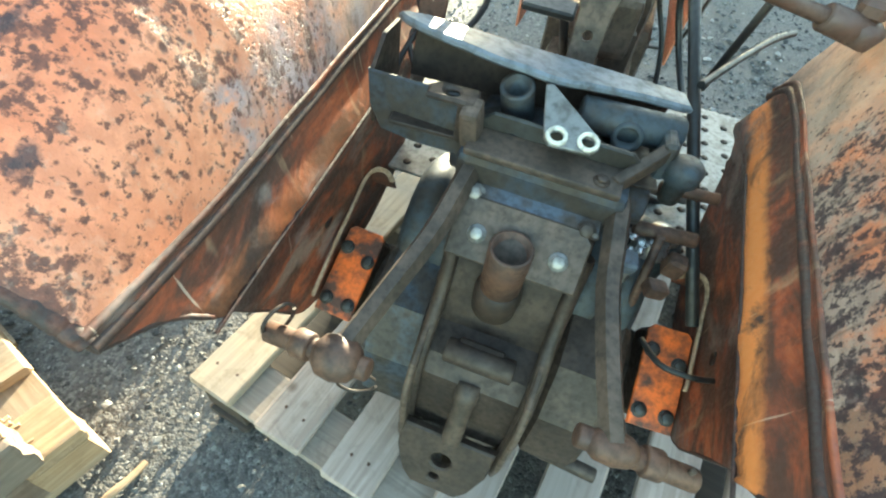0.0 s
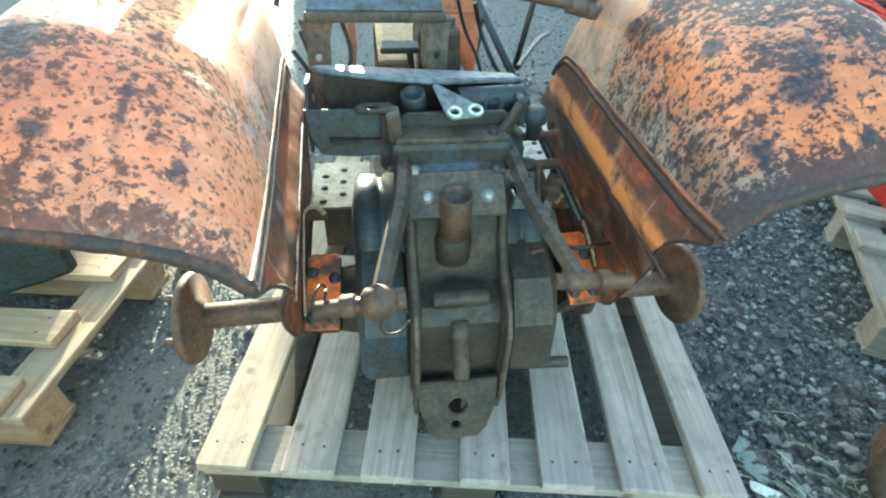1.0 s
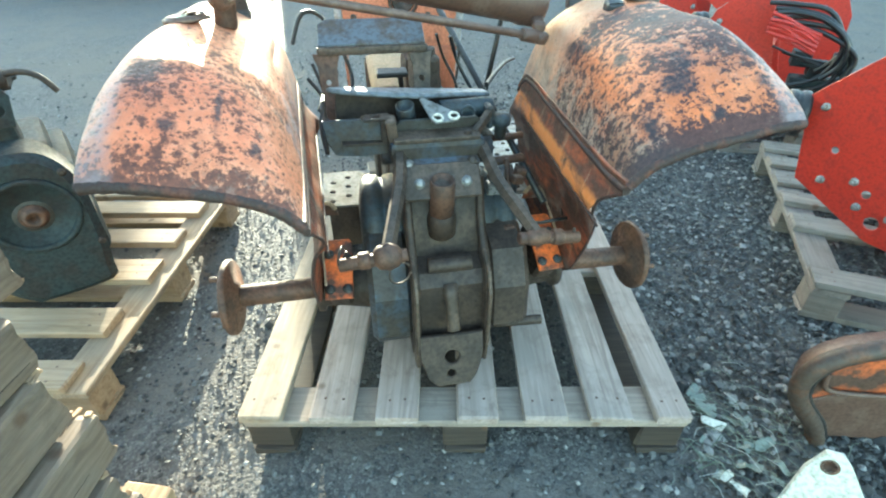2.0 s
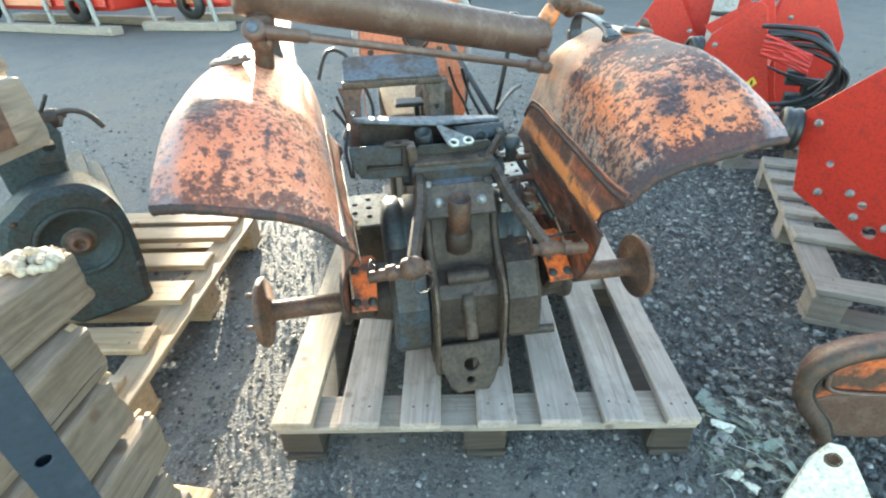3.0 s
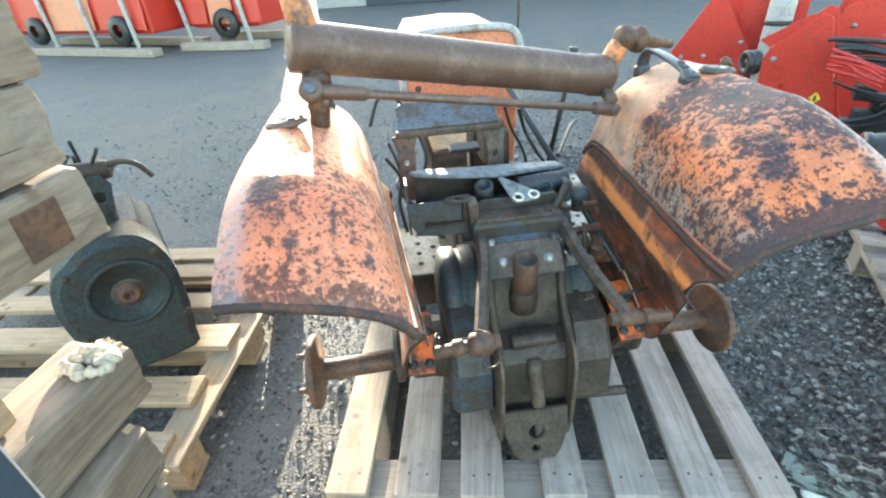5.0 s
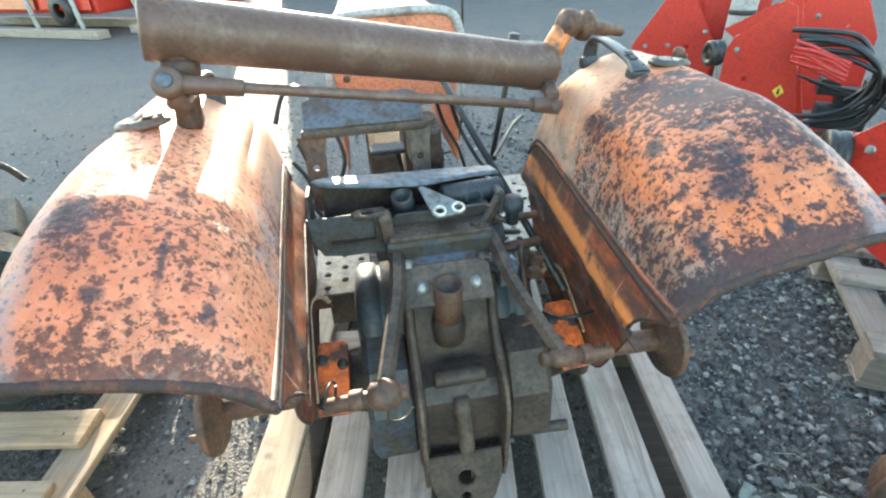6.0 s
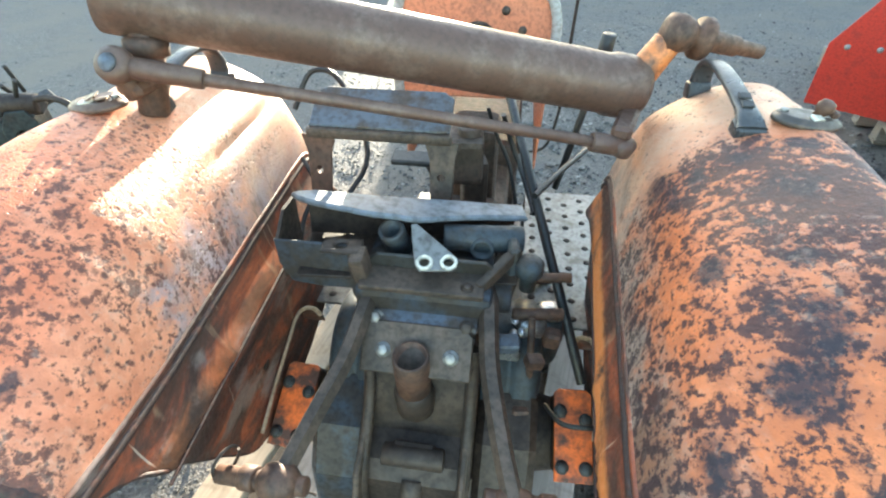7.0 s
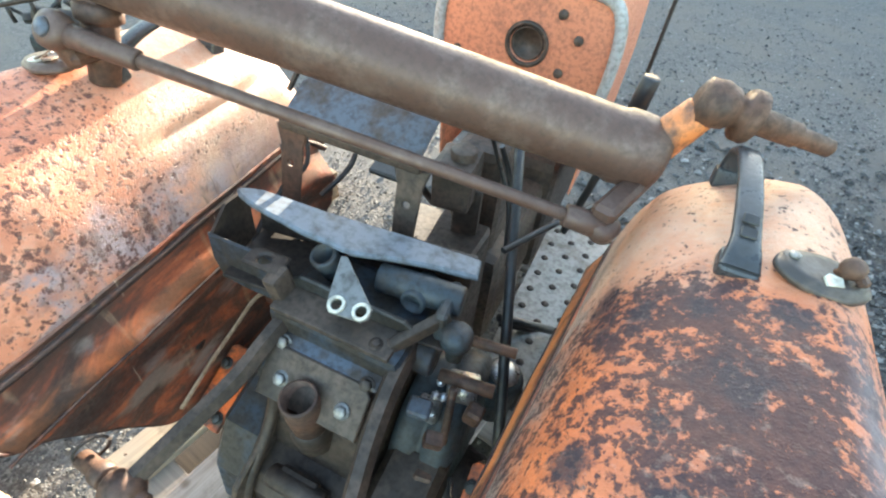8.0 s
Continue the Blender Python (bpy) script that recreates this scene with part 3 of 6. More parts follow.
def pallet(label, m, boards, depth, cross, materials, group="pallets"):
    """boards: (x0, x1, y0, y1) of the deck; cross: y of the bearer boards."""
    p = thing("pallet", label, "pallet", m, group)
    x0, x1 = min(b[0] for b in boards), max(b[1] for b in boards)
    deck, bearer, block = materials
    for i, (a, b, c, d) in enumerate(boards):
        ob = plank("board", (b - a, d - c, 0.022), ((a + b) / 2, (c + d) / 2, 0.129), deck(i), p, i * 7 + 1)
        for yy, xx in itertools.product((c + 0.05,), (-0.22, 0.2)):
            if d - c > 0.2:
                nails = lathe(bmesh.new(), [(0.0032, 0.0), (0.003, 0.0006), (0.0005, 0.0007)], Matrix.Translation((xx * (b - a) + 0.004 * math.sin(i * 5 + xx * 9), yy - (c + d) / 2 + 0.006 * math.sin(i * 3 + xx), 0.0112)), 8)
                part("nail", nails, "rustbrown", ob)
    for j, y in enumerate(cross):
        plank("bearer", (x1 - x0 - 0.004, 0.098, 0.020), ((x0 + x1) / 2, y, 0.1075), bearer, p, 90 + j)
        for k, x in enumerate((x0 + 0.055, (x0 + x1) / 2, x1 - 0.055)):
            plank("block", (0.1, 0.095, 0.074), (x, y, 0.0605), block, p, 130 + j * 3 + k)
    for k, x in enumerate((x0 + 0.055, (x0 + x1) / 2, x1 - 0.055)):
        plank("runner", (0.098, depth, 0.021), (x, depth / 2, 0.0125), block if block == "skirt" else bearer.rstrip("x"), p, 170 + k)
    return p


pallet("grey-brown wooden pallet of seven boards under the tractor rear", pose(0, 0, 0.0),
       [(-0.502, -0.407, 0.0, 1.2), (-0.347, -0.251, 0.0, 0.40), (-0.204, -0.107, 0, 1.2), (-0.016, 0.077, 0, 1.2), (0.13, 0.228, 0, 1.2), (0.282, 0.378, 0, 1.2), (0.428, 0.508, 0, 1.2)],
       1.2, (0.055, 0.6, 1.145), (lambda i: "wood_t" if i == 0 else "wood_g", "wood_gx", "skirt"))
pallet("pale new pine pallet under the engine", pose(-0.90, -0.02, 0, 0, 0, 90),
       [(0.10, 0.19, 0.045, 1.1), (0.28, 0.38, 0.05, 1.1), (0.50, 0.61, 0.045, 1.1), (0.70, 0.79, 0.05, 1.1), (0.89, 0.98, 0.05, 1.1), (1.02, 1.11, 0.05, 1.1)],
       1.1, (0.05, 0.55, 1.05), (lambda i: "wood_y", "wood_yx", "wood_y"))
for px, py, turn in ((1.075, 0.475, -21.0), (1.40, 1.72, -6), (1.50, 3.02, -3)):
    way = Vector((-math.sin(radians(turn)), math.cos(radians(turn))))
    pallet("weathered grey pallet with spaced cross boards under red implements", pose(px + 1.16 * way.x, py + 1.16 * way.y, 0, 0, 0, turn - 90),
           [(x, x + 0.098, 0.0, 0.80) for x in (0.0, 0.175, 0.355, 0.53, 0.72, 1.062)],
           0.80, (0.05, 0.40, 0.75), (lambda i: "wood_old", "wood_oldx", "wood_old"))

# ---- tractor rear ----
tractor = thing("tractor_rear", "stripped compact tractor rear with rusty orange fenders, on a pallet", "tractor", pose(-0.06, 0.325, 0, 0, 0, 10))
NB, CREST = 44, [(0.262, 0.705), (0.266, 0.735), (0.272, 0.765), (0.279, 0.792), (0.288, 0.815), (0.299, 0.836), (0.315, 0.853), (0.336, 0.868), (0.36, 0.880), (0.40, 0.895), (0.43, 0.901), (0.452, 0.902), (0.468, 0.897), (0.482, 0.889), (0.494, 0.879), (0.504, 0.868), (0.507, 0.858)]


def dense(pts, steps):
    """More points on a smooth line through pts."""
    out = []
    for i in range(len(pts) - 1):
        a, b, c, d = (Vector(pts[max(0, min(len(pts) - 1, i + k))]) for k in (-1, 0, 1, 2))
        for t in [q / steps for q in range(steps)]:
            out.append(tuple(0.5 * ((2 * b) + (c - a) * t + (2 * a - 5 * b + 4 * c - d) * t * t + (3 * b - a - 3 * c + d) * t ** 3)))
    return out + [tuple(pts[-1])]


CREST = dense(CREST, 3)


def drawn(side, b):
    """The one fender ends a little earlier than the other."""
    return 0.043 * min(1, max(0, (-b - 0.05) / 0.15)) * (1.0 if side > 0 else 0.23)


def shell_point(side, b, i):
    a, z = CREST[i]
    s = min(max((a - 0.26) / 0.25, 0), 1)
    low = blend(a, (0.26, 0.716), (0.29, 0.741), (0.32, 0.756), (0.36, 0.768), (0.41, 0.780), (0.46, 0.790), (0.51, 0.797))
    a += 0.085 * (b + 0.02) * (1 - s) - 0.012 * s * max(0, -b - 0.2) / 0.2
    a += 0.02 * (1 - s) if side < 0 else 0.0
    b_end = b - drawn(side, b)
    rear = blend(b_end, (-0.42, 1.0), (-0.41, 0.86), (-0.39, 0.68), (-0.35, 0.44), (-0.30, 0.22), (-0.24, 0.07), (-0.16, 0.0))
    z += (low - z) * rear
    z += blend(b, (0.14, 0.0), (0.22, -0.005), (0.27, -0.018), (0.30, -0.036), (0.33, -0.08), (0.36, -0.16)) * (0.35 + 0.65 * min(1, max(0, (z - 0.70) / 0.12)))
    if side < 0:
        for mid, deep in ((0.375, 0.0035), (0.432, 0.003)):
            z -= deep * math.exp(-((a - mid - 0.004 * math.sin(b * 17)) / 0.006) ** 2) * blend(b, (-0.40, 0.3), (-0.33, 1.0), (-0.05, 0.7), (0.1, 0.0))
    if side < 0:
        dip = 0.006 * math.exp(-((z - 0.822) / 0.008) ** 2) * blend(b, (-0.02, 0.0), (0.04, 1.0), (0.28, 1.0)) * (a < 0.36)
        a, z = a + dip, z - 0.6 * dip
    z += 0.0035 * noise.fractal(Vector((a * 9 * side, b * 9, side)), 1.0, 2.0, 3)
    return (side * a, b, z)


def fender(side, mat):
    word = "salmon orange fender with small rust spots and sunlit cream painted at its front" if side < 0 else "orange fender with large burnt dark rust patches"
    off = 0.043 if side > 0 else 0.010
    bs = [-0.415 + off + i * ((0.775 - off) / NB) for i in range(NB + 1)]
    rows = [[shell_point(side, b, i) for i in range(len(CREST))] for b in bs]
    bm = sheet(rows if side > 0 else [r[::-1] for r in rows], -0.003)
    f = part("fender", bm, mat, tractor, word)
    # rolled rear lip
    bm = bmesh.new()
    sweep(bm, [Vector(shell_point(side, -0.415 + off, i)) + Vector((0, 0.001, -0.004)) for i in range(0, len(CREST), 3)], lambda q: 0.0082 + 0.0016 * noise.noise(Vector((q * 34, side, 0))), 10, 5)
    part("rear_lip", bm, "edge", f, "dark rolled rear lip, paint worn off")
    # seam between top and side
    bm = bmesh.new()
    sweep(bm, [Vector(shell_point(side, b, 0)) + Vector((-0.001 * side, 0, 0.004)) for b in bs[::4]], 0.0042, 8, 4)
    part("seam", bm, "inner", f)
    bm = bmesh.new()
    sweep(bm, [Vector(shell_point(side, b, 0)) + Vector((-0.0015 * side, 0, -0.009)) for b in bs[::4]], 0.0066, 8, 4)
    part("seam_groove", bm, "edge", f)
    # flat side panel down to the axle
    zlow = lambda b: blend(b - drawn(side, b), (-0.415, 0.704), (-0.37, 0.676), (-0.345, 0.652), (-0.30, 0.585), (-0.25, 0.50), (-0.17, 0.377), (-0.12, 0.345), (0.05, 0.34), (0.2, 0.38), (0.32, 0.52))
    prof = lambda z: blend(z, (0.30, 0.286), (0.48, 0.284), (0.56, 0.276), (0.592, 0.262), (0.609, 0.246), (0.622, 0.242), (0.645, 0.250), (0.67, 0.258), (0.705, 0.262))
    rows = []
    for b in [-0.413 + off + i * ((0.745 - off) / 40) for i in range(41)]:
        lo, row = zlow(b), []
        zt = shell_point(side, b, 0)[2] + 0.002
        for j in range(25):
            z = lo + (zt - lo) * j / 24
            a = prof(z + 0.705 - zt) + 0.085 * (b + 0.02) * max(0, min(1, (z - 0.45) / 0.2)) + (0.02 * max(0, min(1, (z - 0.55) / 0.1)) if side < 0 else 0.0)
            row.append((side * a, b, z))
        rows.append(row)
    bm = sheet(rows if side > 0 else [r[::-1] for r in rows], -0.003, 0.002)
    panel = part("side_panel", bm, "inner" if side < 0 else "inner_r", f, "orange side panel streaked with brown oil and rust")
    bm = bmesh.new()
    sweep(bm, [(side * (prof(zlow(b) + 0.703 - shell_point(side, b, 0)[2]) + 0.085 * (b + 0.02) * max(0, min(1, (zlow(b) - 0.45) / 0.2)) + (0.02 * max(0, min(1, (zlow(b) - 0.55) / 0.1)) if side < 0 else 0.0)), b, zlow(b)) for b in (-0.41 + off, -0.36 + off * 0.9, -0.33 + off * 0.7, -0.29 + off * 0.5, -0.25, -0.21, -0.17, -0.13, -0.05, 0.05, 0.15, 0.24, 0.31)], 0.003, 8, 3)
    part("lower_lip", bm, "edge", panel)
    bm = bmesh.new()
    sweep(bm, [(side * (0.2405 + 0.085 * (b + 0.02) * 0.85 + (0.014 if side < 0 else 0)), b, 0.622 - 0.02 * max(0, -b - 0.25)) for b in (-0.33, -0.27, -0.2, -0.1, 0.0, 0.08, 0.15)], 0.0022, 8, 4)
    part("fold_edge", bm, "edge", panel)
    # bolt hole
    bm = bmesh.new()
    lathe(bm, [(0.010, 0), (0.010, 0.0015), (0.0005, 0.0015)], axis_frame((side * 0.2815, -0.059, 0.481), (-side, 0, 0)), 14)
    part("bolt_hole", bm, "black", panel)
    # upright strip that stiffens the panel
    bm = bmesh.new()
    sweep(bm, [(side * (0.268 if side < 0 else 0.271), -0.14 if side < 0 else -0.085, 0.405 if side < 0 else 0.425), (side * 0.273, -0.06, 0.433), (side * 0.277, 0.02, 0.456), (side * 0.279, 0.06, 0.468), (side * 0.272, 0.083, 0.474), (side * 0.255, 0.092, 0.470), (side * 0.243, 0.093, 0.452)], 0.0026, 8, 4, 2.2)
    part("bracket_edge", bm, "sunlit_edge", panel)
    # lamp foot
    base = part("lamp_foot", lamp_base(side), "footdark" if side > 0 else "axle", f, "dark oval lamp foot with its lamp broken off" if side > 0 else "chipped brown oval lamp foot", pose(0.448 if side > 0 else -0.438, 0.078 if side > 0 else 0.0, 0.9065, 0, side * 5, side * 6))
    bm = bmesh.new()
    if side > 0:
        lathe(bm, [(0.007, 0.004), (0.006, 0.009), (0.0095, 0.013), (0.0105, 0.018), (0.0085, 0.024), (0.004, 0.026)], pose(0.012, 0.004, 0, 14, 8, 0), 16)
        add_box(bm, (0.010, 0.014, 0.008), pose(0.024, -0.004, 0.012, 20, 10, 30), 0.002)
    else:
        for q, (x, y) in enumerate(((-0.012, 0.006), (0.006, 0.010), (0.014, -0.004), (-0.002, -0.006))):
            slab(bm, [(-0.012, -0.006), (0.004, -0.009), (0.012, 0.001), (0.002, 0.009), (-0.009, 0.006)], 0.002, pose(x, y, 0.0055 + 0.0012 * q, 14 - 7 * q, 10 * q - 12, 70 * q))
    part("lamp_stub" if side > 0 else "broken_flakes", bm, "rustbrown" if side > 0 else "axle", base)
    bm = bmesh.new()
    slab(bm, [(-0.009, -0.005), (0.006, -0.007), (0.010, 0.002), (0.0, 0.007), (-0.007, 0.004)], 0.002, pose(0.002 * side, -0.012, 0.0065, 8, 0, 25))
    part("chip", bm, "white", base, "pale broken chip")
    bm = bmesh.new()
    hexbolt(bm, (-0.026 * side, 0.008, 0.004), (0, 0, 1), 0.0055, 0.004)
    part("bolt", bm, "zinc", base)
    # grab handle: a flat strap that rises to the front, with two slots in its near foot
    hx, hy = (0.0, 0.027) if side > 0 else (0.0, 0.0)
    line = [(0.384, 0.036, 0.8935), (0.384, 0.052, 0.9035), (0.3835, 0.075, 0.911), (0.382, 0.115, 0.919), (0.380, 0.160, 0.925), (0.378, 0.198, 0.926), (0.377, 0.221, 0.918), (0.377, 0.231, 0.900), (0.377, 0.233, 0.866)]
    if side < 0:
        line = [(0.383, 0.030 + 0.87 * (y - 0.036), z + 0.012 * math.sin(math.pi * (y - 0.036) / 0.197)) for x, y, z in line]
    h = part("grab_handle", strap([(side * (x + hx), y + hy, z) for x, y, z in line], lambda s: 0.0138 + 0.005 * max(0, 1 - s * 5) + 0.003 * max(0, s * 4 - 3) - 0.0015 * math.sin(math.pi * s), lambda s: 0.0048 + 0.006 * max(0, 1 - s * 4) + 0.002 * max(0, s * 4 - 3)), "plastic", f, "black plastic strap grab handle with slots")
    part("handle_foot", add_box(bmesh.new(), (0.036, 0.030, 0.020), pose(side * (line[0][0] + hx), line[0][1] + 0.007 + hy, 0.892, 12), 0.006, 3), "plastic", h)
    part("handle_foot", add_box(bmesh.new(), (0.034, 0.026, 0.026), pose(side * (line[-1][0] + hx), line[-1][1] + 0.001 + hy, 0.874, -16), 0.006, 3), "plastic", h)
    for q in (0.0, 0.0165) if side > 0 else ():
        bm = bmesh.new()
        add_box(bm, (0.015, 0.0115, 0.003), pose(side * (0.3835 + hx), 0.066 + q + hy, 0.9165 + q * 0.27, 18), 0.001)
        part("slot", bm, "black", h)
    if side > 0:
        bm = bmesh.new()
        lathe(bm, [(0.0075, 0), (0.0075, 0.001), (0.0005, 0.001)], axis_frame(Vector(min((shell_point(1, -0.371, q) for q in range(len(CREST))), key=lambda q: abs(q[0] - 0.380))) + Vector((0, 0, 0.0005)), (-0.3, -0.5, 0.8)), 12)
        part("drilled_hole", bm, "black", f)
    return f


def lamp_base(side):
    """A low oval foot with a stepped rim, chipped all round."""
    bm = bmesh.new()
    lathe(bm, [(0.99, -0.004), (1.0, 0.0), (0.96, 0.0025), (0.86, 0.003), (0.84, 0.0055), (0.6, 0.006), (0.1, 0.0062)], Matrix.Diagonal((0.041, 0.028, 1, 1)), 32)
    for v in bm.verts:
        v.co *= 1.0 + 0.035 * noise.noise(Vector((v.co.x * 60, v.co.y * 60, side * 3)))
    return bm


def strap(pts, half, thick):
    """A flat rounded strap along pts; half width and half thickness vary along it."""
    line = [Vector(p) for p in dense(pts, 5)]
    bm = bmesh.new()
    rings = []
    for i, p in enumerate(line):
        s = i / (len(line) - 1)
        way = (line[min(i + 1, len(line) - 1)] - line[max(i - 1, 0)]).normalized()
        up = Vector((1, 0, 0)).cross(way).normalized()
        w, t = half(s), thick(s)
        ring = []
        for k in range(16):
            c, d = math.cos(2 * math.pi * k / 16), math.sin(2 * math.pi * k / 16)
            ring.append(bm.verts.new(p + Vector((1, 0, 0)) * w * math.copysign(abs(c) ** 0.45, c) + up * t * math.copysign(abs(d) ** 0.6, d)))
        rings.append(ring)
    for a, b in zip(rings, rings[1:]):
        for k in range(16):
            bm.faces.new((a[k], a[(k + 1) % 16], b[(k + 1) % 16], b[k]))
    bm.faces.new(rings[0][::-1])
    bm.faces.new(rings[-1])
    bmesh.ops.recalc_face_normals(bm, faces=bm.faces[:])
    return smooth(bm, True, 50)


fender_left = fender(-1, "fender_l")
fender(1, "fender_r")


def grit(parent):
    """Small grains of dirt that stick to the fender in loose clusters."""
    rnd = random.Random(77)
    verts, faces = [], []
    for a0, b0, spread, count in ((0.303, -0.031, 0.013, 150), (0.333, -0.115, 0.026, 260), (0.315, -0.16, 0.040, 260), (0.30, -0.24, 0.045, 160), (0.40, -0.15, 0.05, 120)):
        for i in range(count):
            b = rnd.gauss(b0, spread)
            row = [Vector(shell_point(-1, b, q)) for q in range(len(CREST))]
            a = min(max(rnd.gauss(a0, spread * 0.6), 0.283), 0.49)
            lo = next((q for q in range(len(row) - 1) if -row[q + 1].x >= a), len(row) - 2)
            p = row[lo].lerp(row[lo + 1], rnd.random())
            r, k = rnd.uniform(0.0006, 0.0015), len(verts)
            for d in ((1, 0, 0), (-1, 0, 0), (0, 1, 0), (0, -1, 0), (0, 0, 1), (0, 0, -1)):
                verts.append(p + r * rnd.uniform(0.7, 1.2) * Vector(d))
            for x in (0, 1):
                for y in (2, 3):
                    for z in (4, 5):
                        faces.append((k + x, k + y, k + z) if (x + y + z) % 2 == 0 else (k + x, k + z, k + y))
    me = bpy.data.meshes.new("grit")
    me.from_pydata(verts, [], faces)
    me.materials.append(M["grit"])
    ob = new("grit", me)
    ob.parent = parent
    return tagged(ob, "fine brown grit stuck to the paint", kind="stuff")


grit(fender_left)

# gear case: profile across the length, swept over the width
bm = bmesh.new()
case = [(0.34, 0.17), (0.34, 0.60), (0.10, 0.61), (-0.045, 0.615), (-0.075, 0.585), (-0.105, 0.50), (-0.12, 0.44), (-0.165, 0.425), (-0.185, 0.40), (-0.19, 0.25), (-0.15, 0.165)]
slab(bm, case, 0.168, Matrix(((0, 0, 1, -0.09), (1, 0, 0, 0), (0, 1, 0, 0), (0, 0, 0, 1))), bevel=0.006)
case_ob = part("gear_case", bm, "cast", tractor, "oily dark cast iron gear case")
bm = bmesh.new()
for a in (-0.082, 0.074):
    sweep(bm, [(a, -0.075, 0.60), (a, -0.112, 0.50), (a, -0.178, 0.43), (a, -0.196, 0.38), (a, -0.196, 0.26), (a * 0.8, -0.175, 0.18)], 0.010, 8, 4)
part("case_rib", bm, "cast", case_ob)
bm = bmesh.new()
slab(bm, [(-0.088, 0.0), (0.072, 0.0), (0.072, 0.062), (0.06, 0.075), (-0.078, 0.075), (-0.088, 0.062)], 0.012, axis_frame((0, -0.112, 0.572), (0, -0.74, 0.67)) @ pose(0, 0, 0, 0, 0, 0), bevel=0.002)
part("rear_cover", bm, "cast_brown", case_ob, "bolted rear cover")
bm = bmesh.new()
add_box(bm, (0.165, 0.05, 0.012), pose(-0.006, -0.045, 0.632, 12), 0.003)
part("cover_lip", bm, "blue", case_ob, "blue-grey cover edge")
for p in ((-0.073, -0.063, 0.632), (-0.056, -0.098, 0.604), (0.042, -0.1, 0.604), (0.060, -0.066, 0.632)):
    part("cover_bolt", hexbolt(bmesh.new(), p, (0, -0.74, 0.67), 0.0085, 0.008), "zinc" if p[0] < 0.05 else "cast_brown", case_ob)
bm = bmesh.new()
pipe(bm, (-0.0115, -0.104, 0.515), (-0.0115, -0.117, 0.620), 0.0258, 0.004, 28, 0.085)
part("filler_pipe", bm, "rustbrown", case_ob, "open rusty steel pipe")
bm = bmesh.new()
rod(bm, (-0.052, -0.165, 0.445), (0.042, -0.165, 0.445), 0.017, None, 16)
add_box(bm, (0.07, 0.03, 0.03), pose(-0.006, -0.16, 0.445), 0.006)
part("cross_pin", bm, "cast", case_ob)
for a in (-0.088, 0.068):
    bm = bmesh.new()
    slab(bm, [(-0.10, 0.50), (-0.15, 0.47), (-0.205, 0.445), (-0.228, 0.40), (-0.228, 0.26), (-0.215, 0.19), (-0.19, 0.17), (-0.12, 0.20)], 0.009, Matrix(((0, 0, 1, a), (1, 0, 0, 0), (0, 1, 0, 0), (0, 0, 0, 1))), (), 0.0025)
    part("drawbar_cheek", bm, "cast_brown", case_ob, "upright cheek plate with rubbed edge")
bm = bmesh.new()
lathe(bm, [(0.0175, 0.0), (0.0175, 0.03), (0.0145, 0.034), (0.0145, 0.10), (0.012, 0.104)], axis_frame((-0.006, -0.175, 0.40), (0, -0.55, -0.83)), 12)
part("drive_shaft", bm, "cast_brown", case_ob, "grimy drive shaft stub")
# hitch plate
bm = bmesh.new()
outline = [(-0.078, 0.0), (0.070, 0.0), (0.068, -0.055), (0.050, -0.105), (0.034, -0.125), (-0.042, -0.125), (-0.060, -0.105), (-0.076, -0.055)]
slab(bm, outline, 0.016, Matrix(((1, 0, 0, -0.006), (0, 0.35, -0.94, -0.205), (0, 0.94, 0.35, 0.285), (0, 0, 0, 1))), [(-0.004, -0.055, 0.017), (-0.008, -0.095, 0.009)], 0.003)
part("hitch_plate", bm, "cast", case_ob, "tapered hitch plate with two pin holes")
bm = bmesh.new()
lathe(bm, [(0.020, -0.05), (0.030, -0.04), (0.031, 0.0), (0.0275, 0.012), (0.026, 0.014)], axis_frame((-0.0115, -0.106, 0.525), (0, -0.12, 0.99)), 20)
part("pipe_socket", bm, "cast", case_ob)
bm = bmesh.new()
rod(bm, (0.10, -0.17, 0.262), (0.215, -0.178, 0.262), 0.0115, None, 14)
part("side_pin", bm, "cast", case_ob, "dark pin stub")

